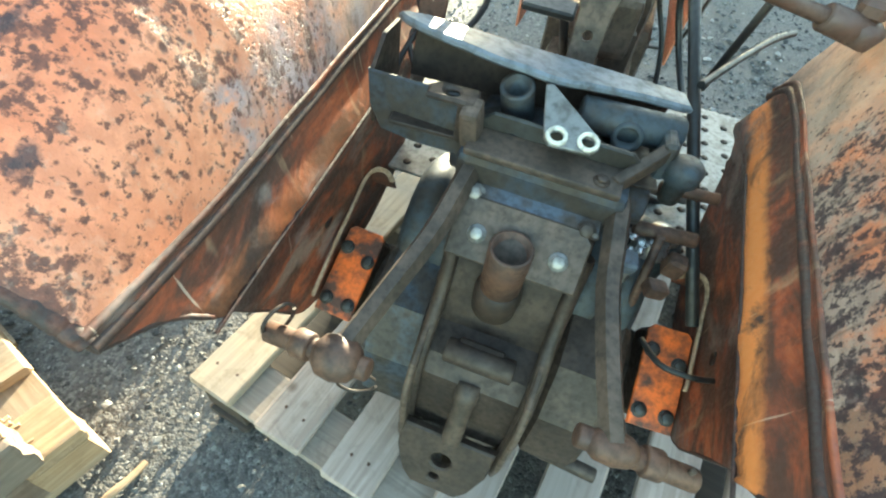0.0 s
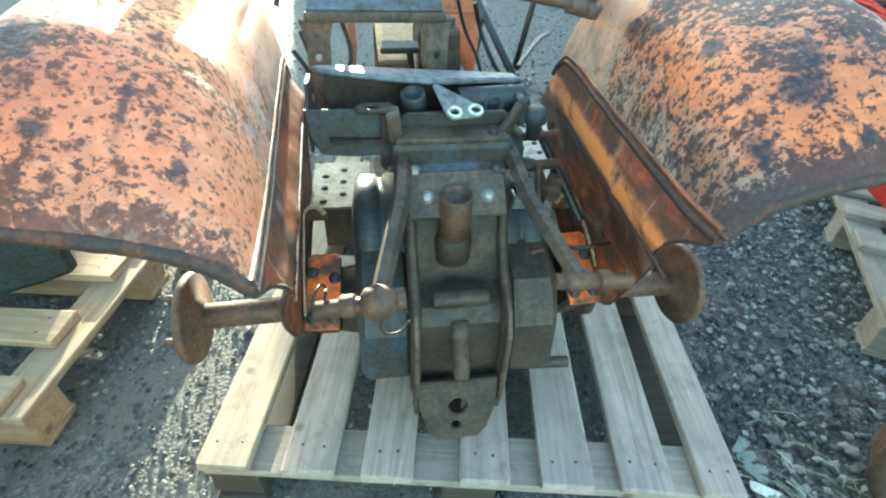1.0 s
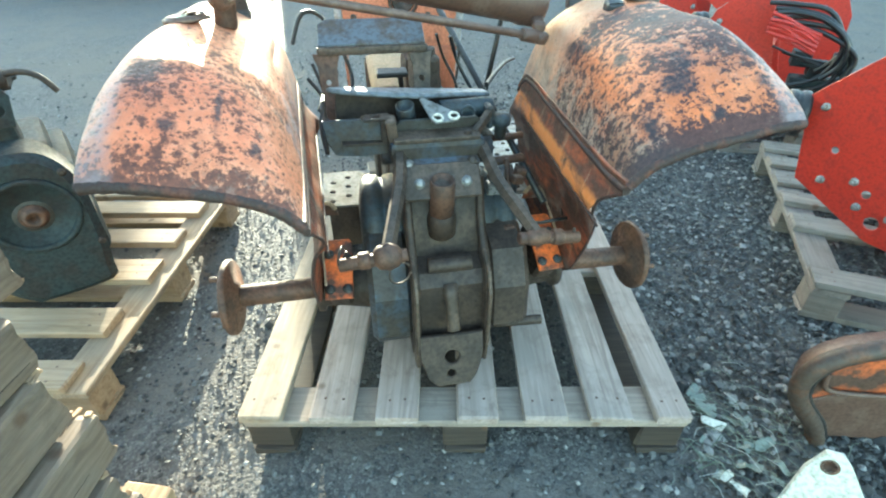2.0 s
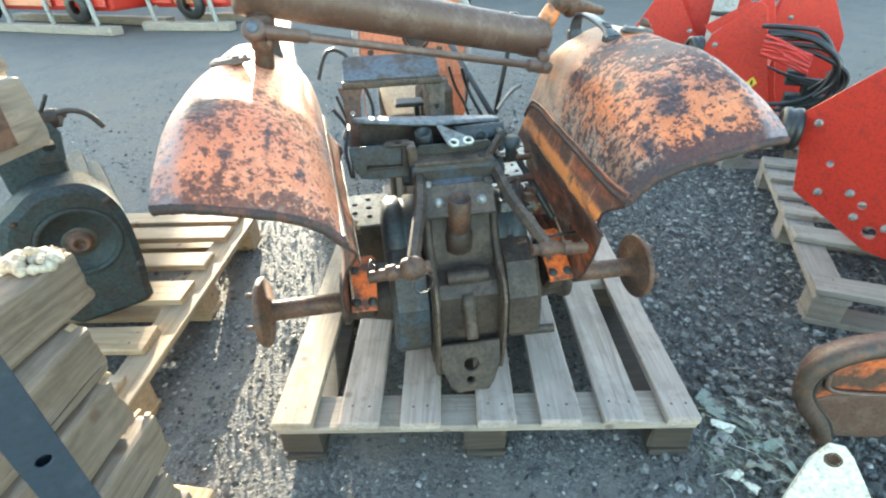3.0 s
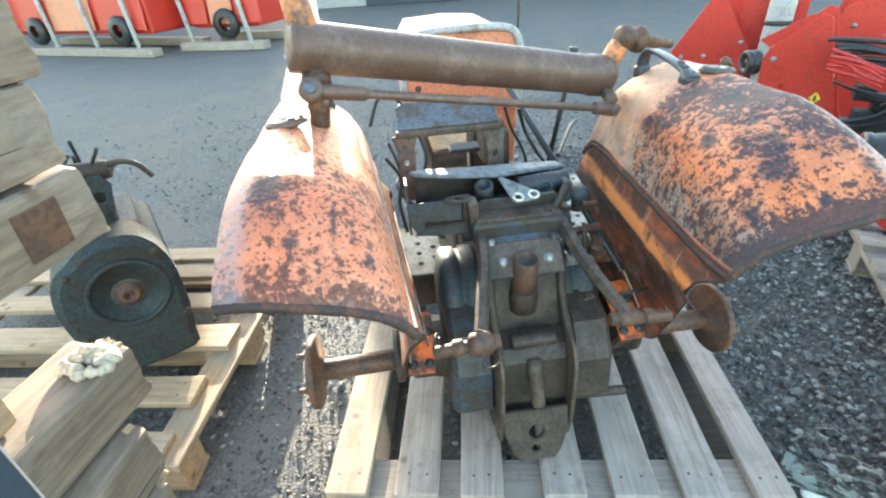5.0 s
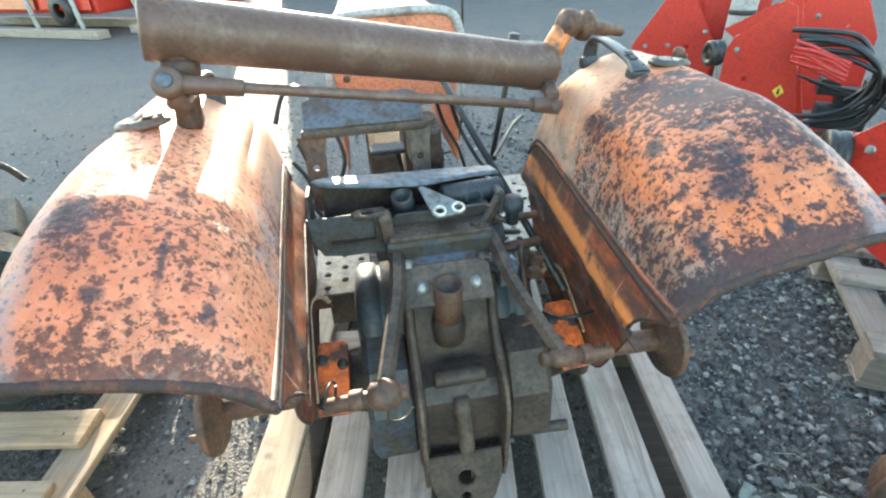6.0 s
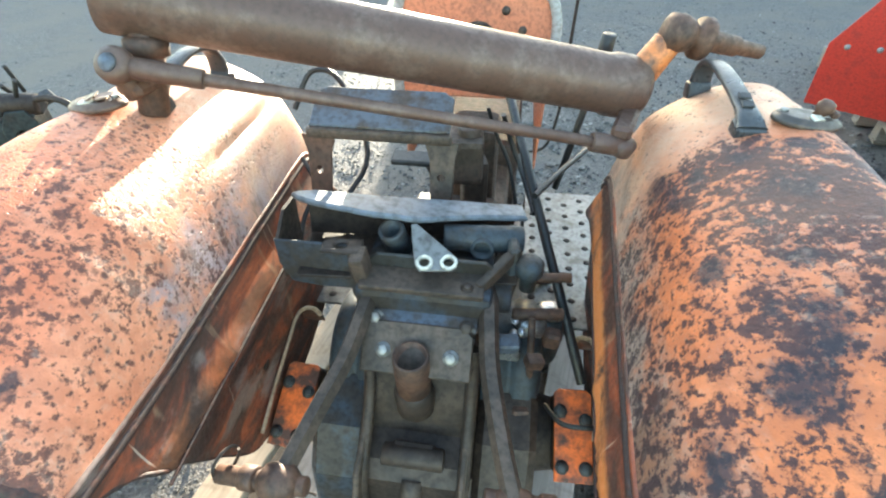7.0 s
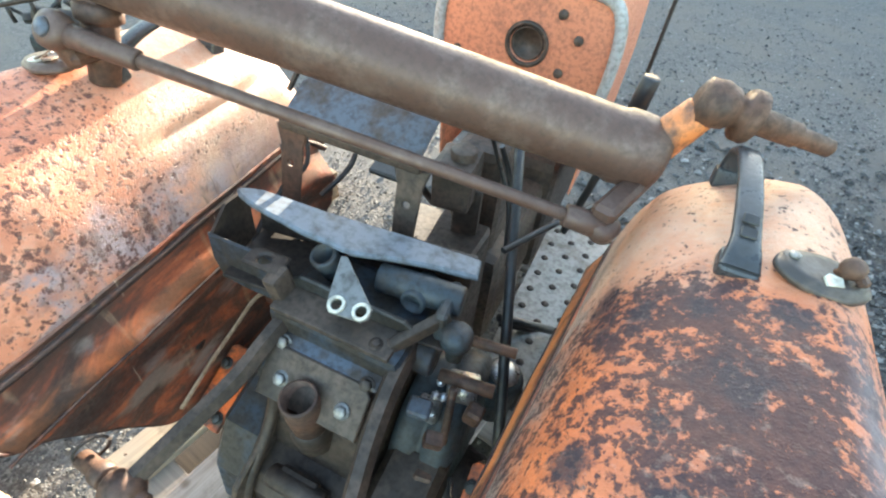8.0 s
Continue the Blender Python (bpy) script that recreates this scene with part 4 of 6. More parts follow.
# axle housings, brakes, hubs
HY, HZ = -0.045, 0.322
for side in (-1, 1):
    bm = bmesh.new()
    lathe(bm, [(0.118, 0.0), (0.12, 0.01), (0.12, 0.035), (0.112, 0.04), (0.112, 0.048), (0.119, 0.052), (0.119, 0.080), (0.105, 0.092), (0.06, 0.10)], axis_frame((side * 0.085, 0.055, 0.425), (side, 0, 0)), 36)
    part("brake_drum", bm, "bluedark", tractor, "dark blue brake housing")
    bm = bmesh.new()
    lathe(bm, [(0.10, 0), (0.10, 0.03), (0.085, 0.04), (0.075, 0.10), (0.06, 0.18), (0.058, 0.215), (0.07, 0.22), (0.07, 0.235), (0.03, 0.24)], axis_frame((side * 0.07, 0.0, 0.30), (side, 0, 0)), 28)
    part("axle_housing", bm, "cast", tractor)
    bm = bmesh.new()
    slab(bm, [(-0.185, 0.27), (-0.175, 0.37), (-0.13, 0.445), (-0.05, 0.47), (0.06, 0.44), (0.09, 0.30), (0.02, 0.20), (-0.12, 0.195)], 0.095, Matrix(((0, 0, 1, 0.085 if side > 0 else -0.18), (1, 0, 0, 0), (0, 1, 0, 0), (0, 0, 0, 1))), (), 0.012)
    part("final_drive", bm, "cast_blue" if side < 0 else "cast", tractor, "grimy blue-grey final drive casing" if side < 0 else "")
    bm = bmesh.new()
    rod(bm, (side * 0.26, -0.02, 0.305), (side * 0.498, HY, HZ), 0.026, 0.025, 20)
    shaft = part("axle_shaft", bm, "rustbrown", tractor, "rusty axle shaft")
    bm = bmesh.new()
    lathe(bm, [(0.034, -0.012), (0.036, -0.004), (0.084, 0.0), (0.088, 0.004), (0.088, 0.013), (0.084, 0.017), (0.046, 0.017), (0.040, 0.026), (0.018, 0.027)], axis_frame((side * 0.486, HY, HZ), (side, 0, 0)), 36)
    hub = part("hub_flange", bm, "rustbrown", shaft, "rusty wheel hub flange with studs")
    for k in range(5):
        q = 2 * math.pi * k / 5 + 0.5
        c = Vector((side * 0.501, HY + 0.066 * math.cos(q), HZ + 0.066 * math.sin(q)))
        sb = bmesh.new()
        rod(sb, c, c + Vector((side * 0.024, 0, 0)), 0.0065, None, 10)
        lathe(sb, [(0.011, 0), (0.011, 0.008), (0.009, 0.009)], axis_frame(c - Vector((side * 0.002, 0, 0)), (side, 0, 0)), 6)
        part("wheel_stud", sb, "rustbrown", hub)
    # fender foot plate on the axle
    bm = bmesh.new()
    w, fm = 0.062, pose(side * 0.242, -0.058, 0.391 if side < 0 else 0.410, 31, 0, side * 3)
    slab(bm, [(-w / 2, -0.082), (w / 2, -0.082), (w / 2, 0.055), (w / 2 - 0.008, 0.063), (-w / 2 + 0.008, 0.063), (-w / 2, 0.055)], 0.008, fm, (), 0.0015)
    foot = part("fender_foot", bm, "plate", tractor, "bright orange bolted fender foot plate")
    for q in ((0.019, -0.060), (-0.019, -0.060), (0.020, 0.014), (-0.021, 0.026)):
        part("foot_bolt", hexbolt(bmesh.new(), fm @ Vector((q[0], q[1], 0.0075)), fm.to_3x3() @ Vector((0, 0, 1)), 0.0085, 0.007), "cast_dark", foot)
    bm = bmesh.new()
    add_box(bm, (0.052, 0.135, 0.075), fm @ pose(0, -0.006, -0.038), 0.008)
    part("foot_block", bm, "cast", tractor)
    # sheet bracket between side panel and axle
    bm = bmesh.new()
    slab(bm, [(0.238, 0.435), (0.283, 0.435), (0.283, 0.456), (0.274, 0.470), (0.257, 0.471), (0.243, 0.456)], 0.005, Matrix(((side, 0, 0, 0), (0, 0, 1, 0.094), (0, 1, 0, 0), (0, 0, 0, 1))), (), 0.001)
    part("fender_bracket", bm, "inner", tractor, "rusty orange sheet bracket")
    # lift arm
    bm = bmesh.new()
    k = side
    sweep(bm, [(k * 0.085, 0.02, 0.635), (k * 0.088, -0.03, 0.645), (k * 0.092, -0.075, 0.636), (k * 0.10, -0.13, 0.615), (k * 0.12, -0.21, 0.592), (k * 0.138, -0.285 if side < 0 else -0.266, 0.572)], lambda q: 0.0148 - 0.002 * q, 6, 5, 1.15)
    arm = part("lift_arm", bm, "cast_brown", tractor, "bent dark brown lift arm")
    bm = bmesh.new()
    c = Vector((-0.138, -0.288, 0.570) if side < 0 else (0.140, -0.268, 0.566))
    ball = 1.0 if side < 0 else 0.72
    lathe(bm, [(0.012 * ball, -0.024), (0.021 * ball, -0.016), (0.0245 * ball, 0.0), (0.021 * ball, 0.016), (0.012 * ball, 0.024)], axis_frame(c, (1, 0.1, 0)), 20)
    rod(bm, c - Vector((k * 0.035, 0, 0)), c + Vector((k * 0.085, 0.006, -0.014)), 0.0118, None, 14)
    rod(bm, c + Vector((k * 0.03, 0.002, -0.005)), c + Vector((k * 0.05, 0.004, -0.008)), 0.0155, None, 14)
    part("arm_pin", bm, "rustbrown", arm, "rusty cross pin")
    bm = bmesh.new()
    e = c + Vector((k * 0.074, 0.006, -0.011))
    if side < 0:
        sweep(bm, [e + 0.019 * Vector((math.cos(t) * 0.35, math.cos(t), math.sin(t))) + Vector((-0.004, 0.012, 0.006)) for t in [0.2 + 6.0 * i / 12 for i in range(13)]], 0.0022, 8, 3)
        part("pin_ring", bm, "cast", arm)
        bm = bmesh.new()
        sweep(bm, [c + 0.022 * Vector((math.cos(t) * 0.9, 0.3 * math.cos(t), math.sin(t))) + Vector((0.02, 0.0, -0.04)) for t in [0.4 + 5.6 * i / 12 for i in range(13)]], 0.0018, 8, 3)
        part("wire_loop", bm, "cast", arm)
    else:
        rod(bm, e + Vector((0, 0, 0.018)), e - Vector((0, 0, 0.018)), 0.003, None, 8)
        part("split_pin", bm, "cast", arm)

# cross shaft, seat bracket and hinge parts
bm = bmesh.new()
rod(bm, (-0.125, 0.01, 0.628), (0.12, 0.01, 0.628), 0.024, None, 20)
add_box(bm, (0.20, 0.14, 0.05), pose(-0.008, 0.02, 0.648), 0.012, 2)
part("lift_housing", bm, "cast_blue", tractor, "oily blue-grey lift housing")
blade = [(-0.232, 0.000), (-0.20, 0.014), (-0.10, 0.010), (0.0, 0.012), (0.09, 0.011), (0.127, 0.010), (0.131, 0.004), (0.131, -0.024), (0.126, -0.029), (0.07, -0.033), (0.03, -0.040), (0.0, -0.046), (-0.04, -0.056), (-0.075, -0.050), (-0.11, -0.047), (-0.15, -0.036), (-0.19, -0.026), (-0.222, -0.012)]
bracket = part("seat_bracket", slab(bmesh.new(), dense(blade + blade[:1], 2)[:-1], 0.010, pose(0.0, 0.098, 0.724, -4, 7.0, 12), bevel=0.003), "bare", tractor, "blue-grey bent seat bracket, coloured lighter for its sheen")
bm = bmesh.new()
add_box(bm, (0.335, 0.006, 0.068), pose(-0.048, 0.106, 0.694, 0, 5, 12), 0.001)
add_box(bm, (0.33, 0.12, 0.006), pose(-0.045, 0.050, 0.660, 0, 3, 8), 0.001)
slab(bm, [(-0.004, 0.640), (0.070, 0.655), (0.072, 0.742), (0.030, 0.742), (-0.006, 0.712)], 0.005, Matrix(((0, 0, 1, -0.236), (1, 0, 0, 0.0), (0, 1, 0, 0.0), (0, 0, 0, 1))))
part("bracket_web", bm, "cast", bracket)
bm = bmesh.new()
slab(bm, [(-0.066, 0.042), (0.070, 0.040), (0.070, -0.036), (0.0, -0.036), (-0.046, -0.030), (-0.062, 0.0)], 0.006, pose(-0.172, -0.006, 0.672, 82, 0, 2), bevel=0.002)
part("bracket_front", bm, "cast_blue", bracket, "blue-grey front plate")
bm = bmesh.new()
slab(bm, [(-0.030, -0.016), (0.026, -0.018), (0.030, 0.0), (0.026, 0.018), (-0.022, 0.018), (-0.032, 0.006)], 0.008, pose(-0.128, -0.012, 0.712, -3, 0, 4), [(-0.003, 0, 0.0095)], 0.003)
add_box(bm, (0.020, 0.026, 0.050), pose(-0.112, -0.008, 0.684), 0.005, 2)
part("socket_block", bm, "cast", bracket, "brown-grey ledge with a hole")
part("hinge_tube", pipe(bmesh.new(), (-0.060, 0.052, 0.672), (-0.067, 0.030, 0.724), 0.0205, 0.006, 24, 0.05), "bluedark", bracket)
part("hinge_tube", pipe(bmesh.new(), (0.070, 0.085, 0.690), (0.070, 0.03, 0.698), 0.018, 0.006, 24, 0.05), "bluedark", bracket)
bm = bmesh.new()
rod(bm, (0.01, 0.05, 0.702), (0.13, 0.065, 0.700), 0.021, None, 18)
add_box(bm, (0.016, 0.07, 0.05), pose(0.115, 0.05, 0.69, 0, 0, 5), 0.004)
part("hinge_bar", bm, "bluedark", bracket)
bm = bmesh.new()
slab(bm, [(-0.095, -0.04), (0.09, -0.04), (0.095, 0.008), (0.08, 0.020), (-0.08, 0.020), (-0.095, 0.008)], 0.007, Matrix(((1, 0, 0, 0), (0, 0, -1, 0.0), (0, 1, 0, 0.685), (0, 0, 0, 1))), [(-0.055, -0.012, 0.011), (-0.02, -0.012, 0.010)], 0.002)
part("bracket_face", bm, "cast_dark", bracket, "grimy blue-grey upright plate")
bm = bmesh.new()
face = Matrix(((0.993, -0.12, 0.017, -0.006), (0.117, 0.918, -0.379, -0.026), (0.030, 0.378, 0.926, 0.709), (0, 0, 0, 1)))
slab(bm, [(-0.013, -0.004), (-0.007, -0.012), (0.038, -0.013), (0.046, -0.006), (0.047, 0.006), (-0.014, 0.066), (-0.022, 0.064), (-0.017, 0.02)], 0.005, face, [(0.0, 0.0, 0.0075), (0.034, 0.0, 0.0075)], 0.001)
plate_ob = part("hinge_plate", bm, "darksheet", bracket, "grey triangular plate with two bright holes")
for q in (0.0, 0.034):
    bm = bmesh.new()
    lathe(bm, [(0.0078, 0.0), (0.0078, 0.003), (0.0115, 0.003), (0.0125, 0.0), (0.0078, 0.0)], face @ Matrix.Translation((q, 0, 0.0048)), 20)
    part("bushing", bm, "white", plate_ob, "bright bushing ring")
bm = bmesh.new()
add_box(bm, (0.180, 0.046, 0.010), pose(-0.010, -0.028, 0.677, 4), 0.003, 2)
add_box(bm, (0.022, 0.034, 0.066), pose(-0.100, -0.022, 0.686, 8, -6, 0), 0.006, 2)
add_box(bm, (0.086, 0.020, 0.014), axis_frame((0.098, 0.002, 0.690), (0.047, 0.055, 0.026)) @ pose(0, 0, 0, 0, 90, 0), 0.004, 2)
rail = part("hinge_rail", bm, "cast_brown", bracket, "brown bent flange")
part("rail_bolt", hexbolt(bmesh.new(), (0.056, -0.036, 0.681), (0, 0, 1), 0.007, 0.005), "cast", rail)
bm = bmesh.new()
lathe(bm, [(0.012, -0.03), (0.014, 0.0), (0.021, 0.002), (0.0215, 0.02), (0.016, 0.026), (0.002, 0.027)], pose(0.142, 0.02, 0.672), 20)
part("filler_cap", bm, "bluedark", tractor, "dark green plastic cap")

# linkage and valves beside the case
bm = bmesh.new()
rod(bm, (0.07, 0.41, 0.845), (0.246, -0.03, 0.493), 0.0085, None, 12)
part("control_rod", bm, "black", tractor, "long black control rod")
bm = bmesh.new()
rod(bm, (0.155, 0.0, 0.60), (0.165, -0.05, 0.44), 0.006, None, 10)
rod(bm, (0.125, 0.02, 0.585), (0.205, 0.03, 0.585), 0.010, None, 12)
rod(bm, (0.14, 0.07, 0.62), (0.215, 0.08, 0.62), 0.008, None, 12)
add_box(bm, (0.03, 0.04, 0.03), pose(0.15, -0.06, 0.45, 0, 0, 10), 0.004)
add_box(bm, (0.025, 0.025, 0.03), pose(0.19, 0.0, 0.56, 0, 10, 0), 0.004)
part("control_linkage", bm, "rustbrown", tractor)
bm = bmesh.new()
rod(bm, (0.135, 0.035, 0.545), (0.18, 0.045, 0.545), 0.024, None, 20)
add_box(bm, (0.035, 0.03, 0.03), pose(0.125, -0.01, 0.535), 0.004)
part("valve_body", bm, "steel", tractor, "bare metal valve body")
bm = bmesh.new()
lathe(bm, [(0.030, 0.0), (0.036, 0.006), (0.036, 0.105), (0.033, 0.112), (0.026, 0.114)], pose(0.188, 0.13, 0.375, 0, 6, 0), 24)
cyl_ob = part("canister_filter", bm, "bluedark", tractor, "dark filter canister with a bright cap")
part("filter_cap", lathe(bmesh.new(), [(0.024, 0.0), (0.026, 0.002), (0.025, 0.008), (0.016, 0.011), (0.002, 0.012)], pose(0.200, 0.13, 0.488, 0, 6, 0), 20), "steel", cyl_ob)
part("cross_rod", rod(bmesh.new(), (0.148, 0.235, 0.492), (0.252, 0.300, 0.440), 0.0085, None, 12), "black", tractor, "short black rod")
part("cross_rod", rod(bmesh.new(), (0.150, 0.255, 0.455), (0.255, 0.330, 0.400), 0.0085, None, 12), "black", tractor, "short black rod")
part("junction_box", add_box(bmesh.new(), (0.032, 0.026, 0.022), pose(0.122, -0.035, 0.575, 12, 0, 8), 0.003), "blue", tractor, "small blue-grey box")
part("link_joint", add_box(bmesh.new(), (0.026, 0.020, 0.018), pose(0.160, -0.070, 0.582, 0, 14, 20), 0.004, 2), "rustbrown", tractor)
for i in range(5):
    part("fitting", hexbolt(bmesh.new(), (0.13 + 0.012 * (i % 3), 0.0 + 0.016 * (i // 2), 0.562 + 0.004 * i), (0.2, -0.4, 0.9), 0.005, 0.006), "bright", tractor)
for r, pts in ((0.004, [(0.19, -0.06, 0.47), (0.21, -0.10, 0.485), (0.245, -0.11, 0.495), (0.275, -0.10, 0.49)]),
               (0.005, [(-0.30, 0.27, 0.80), (-0.27, 0.30, 0.86), (-0.22, 0.31, 0.84), (-0.17, 0.27, 0.72), (-0.2, 0.2, 0.66)]),
               (0.004, [(-0.26, 0.25, 0.76), (-0.24, 0.22, 0.70), (-0.25, 0.16, 0.68), (-0.22, 0.10, 0.66)]),
               (0.0045, [(-0.27, 0.20, 0.74), (-0.24, 0.17, 0.70), (-0.25, 0.12, 0.66), (-0.24, 0.05, 0.62)]),
               (0.0055, [(0.145, 0.17, 0.715), (0.20, 0.28, 0.715), (0.26, 0.40, 0.705), (0.31, 0.49, 0.69)]),
               (0.005, [(0.08, 0.30, 0.80), (0.10, 0.31, 0.74), (0.13, 0.28, 0.68), (0.15, 0.20, 0.66)]),
               (0.004, [(0.05, 0.33, 0.80), (0.07, 0.34, 0.74), (0.10, 0.33, 0.68), (0.12, 0.30, 0.60)])):
    part("cable", sweep(bmesh.new(), pts, r, 8, 5), "hose", tractor, "black cable")

# forward part: cover, foot plates, dash
bm = bmesh.new()
slab(bm, [(-0.118, -0.012), (0.118, -0.012), (0.118, 0.055), (0.10, 0.068), (-0.10, 0.068), (-0.118, 0.055)], 0.008, pose(-0.118, 0.19, 0.815, 31, 0, 0), (), 0.002)
cover_ob = part("top_cover", bm, "blue", tractor, "blue-grey top cover on two legs")
bm = bmesh.new()
add_box(bm, (0.245, 0.016, 0.018), pose(-0.118, 0.176, 0.803), 0.006, 2)
part("cover_flange", bm, "cast_brown", cover_ob)
for a in (-0.222, -0.012):
    bm = bmesh.new()
    slab(bm, [(-0.016, -0.15), (0.018, -0.15), (0.022, -0.03), (0.030, 0.0), (-0.030, 0.0), (-0.020, -0.03)], 0.006, Matrix(((1, 0, 0, a), (0, 0.25, -0.97, 0.182), (0, 0.97, 0.25, 0.797), (0, 0, 0, 1))), [(0.0, -0.06, 0.006)], 0.0015)
    part("cover_leg", bm, "rustbrown" if a < -0.1 else "cast_brown", cover_ob)
bm = bmesh.new()
add_box(bm, (0.10, 0.12, 0.26), pose(0.02, 0.44, 0.60), 0.02, 2)
add_box(bm, (0.07, 0.08, 0.09), pose(0.012, 0.30, 0.715, 0, 0, 6), 0.012, 2)
add_box(bm, (0.05, 0.05, 0.16), pose(0.03, 0.32, 0.62, 0, 0, 16), 0.010, 2)
add_box(bm, (0.20, 0.5, 0.28), pose(0.0, 0.60, 0.36), 0.03, 2)
rod(bm, (0.02, 0.30, 0.66), (0.02, 0.30, 0.775), 0.022, None, 18)
part("transmission", bm, "cast_brown", tractor, "brown cast transmission housing")
bm = bmesh.new()
add_box(bm, (0.075, 0.035, 0.012), pose(-0.075, 0.235, 0.735, 10), 0.003)
rod(bm, (-0.055, 0.25, 0.73), (-0.04, 0.33, 0.62), 0.007, None, 10)
part("pedal", bm, "black", tractor, "black foot pedal")
bm = bmesh.new()
rod(bm, (0.20, 0.40, 0.60), (0.246, 0.40, 0.86), 0.007, None, 10)
rod(bm, (0.246, 0.40, 0.855), (0.252, 0.398, 0.918), 0.0145, 0.013, 14)
part("gear_lever", bm, "black", tractor, "black gear lever with a grip")
for side in (-1, 1):
    wide, deep = (0.135, 0.20) if side < 0 else (0.27, 0.52)
    mid_a = side * (0.148 + wide / 2)
    bm = bmesh.new()
    add_box(bm, (wide, deep, 0.006), pose(mid_a, 0.16 + deep / 2, 0.42), 0.001)
    sheet_ob = part("foot_plate", bm, "footsheet", tractor, "grey foot plate with raised studs")
    bm = bmesh.new()
    for i in range(int(wide / 0.042)):
        for j in range(int(deep / 0.054)):
            lathe(bm, [(0.0085, 0.0), (0.006, 0.003), (0.0005, 0.0036)], Matrix.Translation((side * (0.170 + i * 0.042), 0.185 + (j + 0.5 * (i % 2)) * 0.054, 0.423)), 8)
    tagged(part("stud_pattern", bm, "cast", sheet_ob), kind="stuff")
    # upright apron added out of view, to keep low sun off the boards
    bm = bmesh.new()
    add_box(bm, (wide, 0.005, 0.26), pose(mid_a, 0.163 + deep, 0.29), 0.001)
    part("foot_apron", bm, "cast", tractor)
# dash and hood
bm = bmesh.new()
slab(bm, [(-0.19, 0.70), (0.155, 0.70), (0.172, 0.73), (0.172, 0.90), (0.13, 0.945), (-0.15, 0.945), (-0.19, 0.90)], 0.03, Matrix(((1, 0, 0, 0), (0, 0, 1, 0.64), (0, 1, 0, 0), (0, 0, 0, 1))), [(0.0, 0.832, 0.035)], 0.004)
dash = part("dash_panel", bm, "orange_far", tractor, "faded orange dash panel with empty gauge holes")
bm = bmesh.new()
rim = [(-0.19, 0.70), (-0.195, 0.82), (-0.185, 0.90), (-0.15, 0.945), (0.0, 0.952), (0.13, 0.945), (0.168, 0.905), (0.175, 0.82), (0.165, 0.71)]
sweep(bm, [(a, 0.638, z) for a, z in rim], 0.012, 10, 5)
part("dash_rim", bm, "greysheet", dash)
bm = bmesh.new()
lathe(bm, [(0.036, -0.004), (0.034, 0.0), (0.030, 0.002), (0.030, -0.02), (0.0005, -0.02)], axis_frame((0.0, 0.642, 0.832), (0, -1, 0)), 24)
lathe(bm, [(0.044, 0.0), (0.046, 0.004), (0.040, 0.007), (0.036, 0.002), (0.044, 0.0)], axis_frame((0.0, 0.640, 0.832), (0, -1, 0)), 28)
part("gauge", bm, "cast_brown", dash)
for q in ((0.075, 0.79), (0.1, 0.86), (-0.15, 0.79), (0.06, 0.90)):
    bm = bmesh.new()
    lathe(bm, [(0.010, -0.001), (0.009, 0.004), (0.001, 0.005)], axis_frame((q[0], 0.639, q[1]), (0, -1, 0)), 12)
    part("switch_knob", bm, "cast_brown", dash)
bm = bmesh.new()
rows = []
for y in (0.668, 0.80, 0.95, 1.1, 1.22):
    rows.append([(a, y, z - 0.02 * (y - 0.67)) for a, z in ((-0.185, 0.50), (-0.192, 0.70), (-0.188, 0.88), (-0.15, 0.938), (0.0, 0.948), (0.13, 0.938), (0.166, 0.88), (0.172, 0.70), (0.165, 0.50))])
part("hood", sheet(rows, 0.004), "orange_far", tractor, "faded orange hood")
bm = bmesh.new()
add_box(bm, (0.24, 0.5, 0.36), pose(0, 0.93, 0.38), 0.03, 2)
part("engine_block", bm, "cast", tractor)
part("control_rod", sweep(bmesh.new(), [(0.110, 0.93, 0.42), (0.20, 0.927, 0.44), (0.231, 0.925, 0.56), (0.234, 0.925, 0.70), (0.238, 0.918, 0.90), (0.243, 0.910, 1.16)], 0.0048, 8, 5), "cast_dark", tractor, "thin upright steel rod")
part("prop_block", add_box(bmesh.new(), (0.30, 0.10, 0.09), pose(-0.0, 0.85, 0.158), 0.006), "wood_gx", tractor, "grey timber packing")
part("prop_block", add_box(bmesh.new(), (0.26, 0.10, 0.05), pose(-0.0, 0.02, 0.168), 0.006), "wood_gx", tractor, "grey timber packing")

# ---- loose front axle lying across the fenders ----
axle = thing("front_axle", "loose rusty front axle tube lying across both fenders", "axle")
TL, TR = Vector((-0.475, 0.303, 1.029)), Vector((0.178, 0.646, 0.866))
way = (TR - TL).normalized()
bm = bmesh.new()
L = (TR - TL).length
lathe(bm, [(0.030, -0.004), (0.047, 0.0), (0.0475, 0.02), (0.0455, 0.03), (0.0455, L - 0.06), (0.049, L - 0.05), (0.049, L - 0.01), (0.044, L), (0.02, L + 0.002)], axis_frame(TL, way), 36)
part("axle_tube", bm, "axle", axle, "brown axle tube with rubbed shiny back")
bm = bmesh.new()
rod(bm, (-0.438, 0.316, 1.005), (-0.441, 0.284, 0.884), 0.0215, 0.019, 20)
lathe(bm, [(0.021, 0.0), (0.027, 0.004), (0.027, 0.020), (0.021, 0.025)], axis_frame((-0.439, 0.303, 0.955), (0.0, 0.25, 0.97)), 20)
rod(bm, (-0.435, 0.253, 0.958), (-0.430, 0.258, 0.918), 0.016, 0.011, 14)
add_box(bm, (0.036, 0.05, 0.018), pose(-0.434, 0.272, 0.930, 0, 8, 8), 0.006)
part("king_pin", bm, "rustbrown", axle)
bm = bmesh.new()
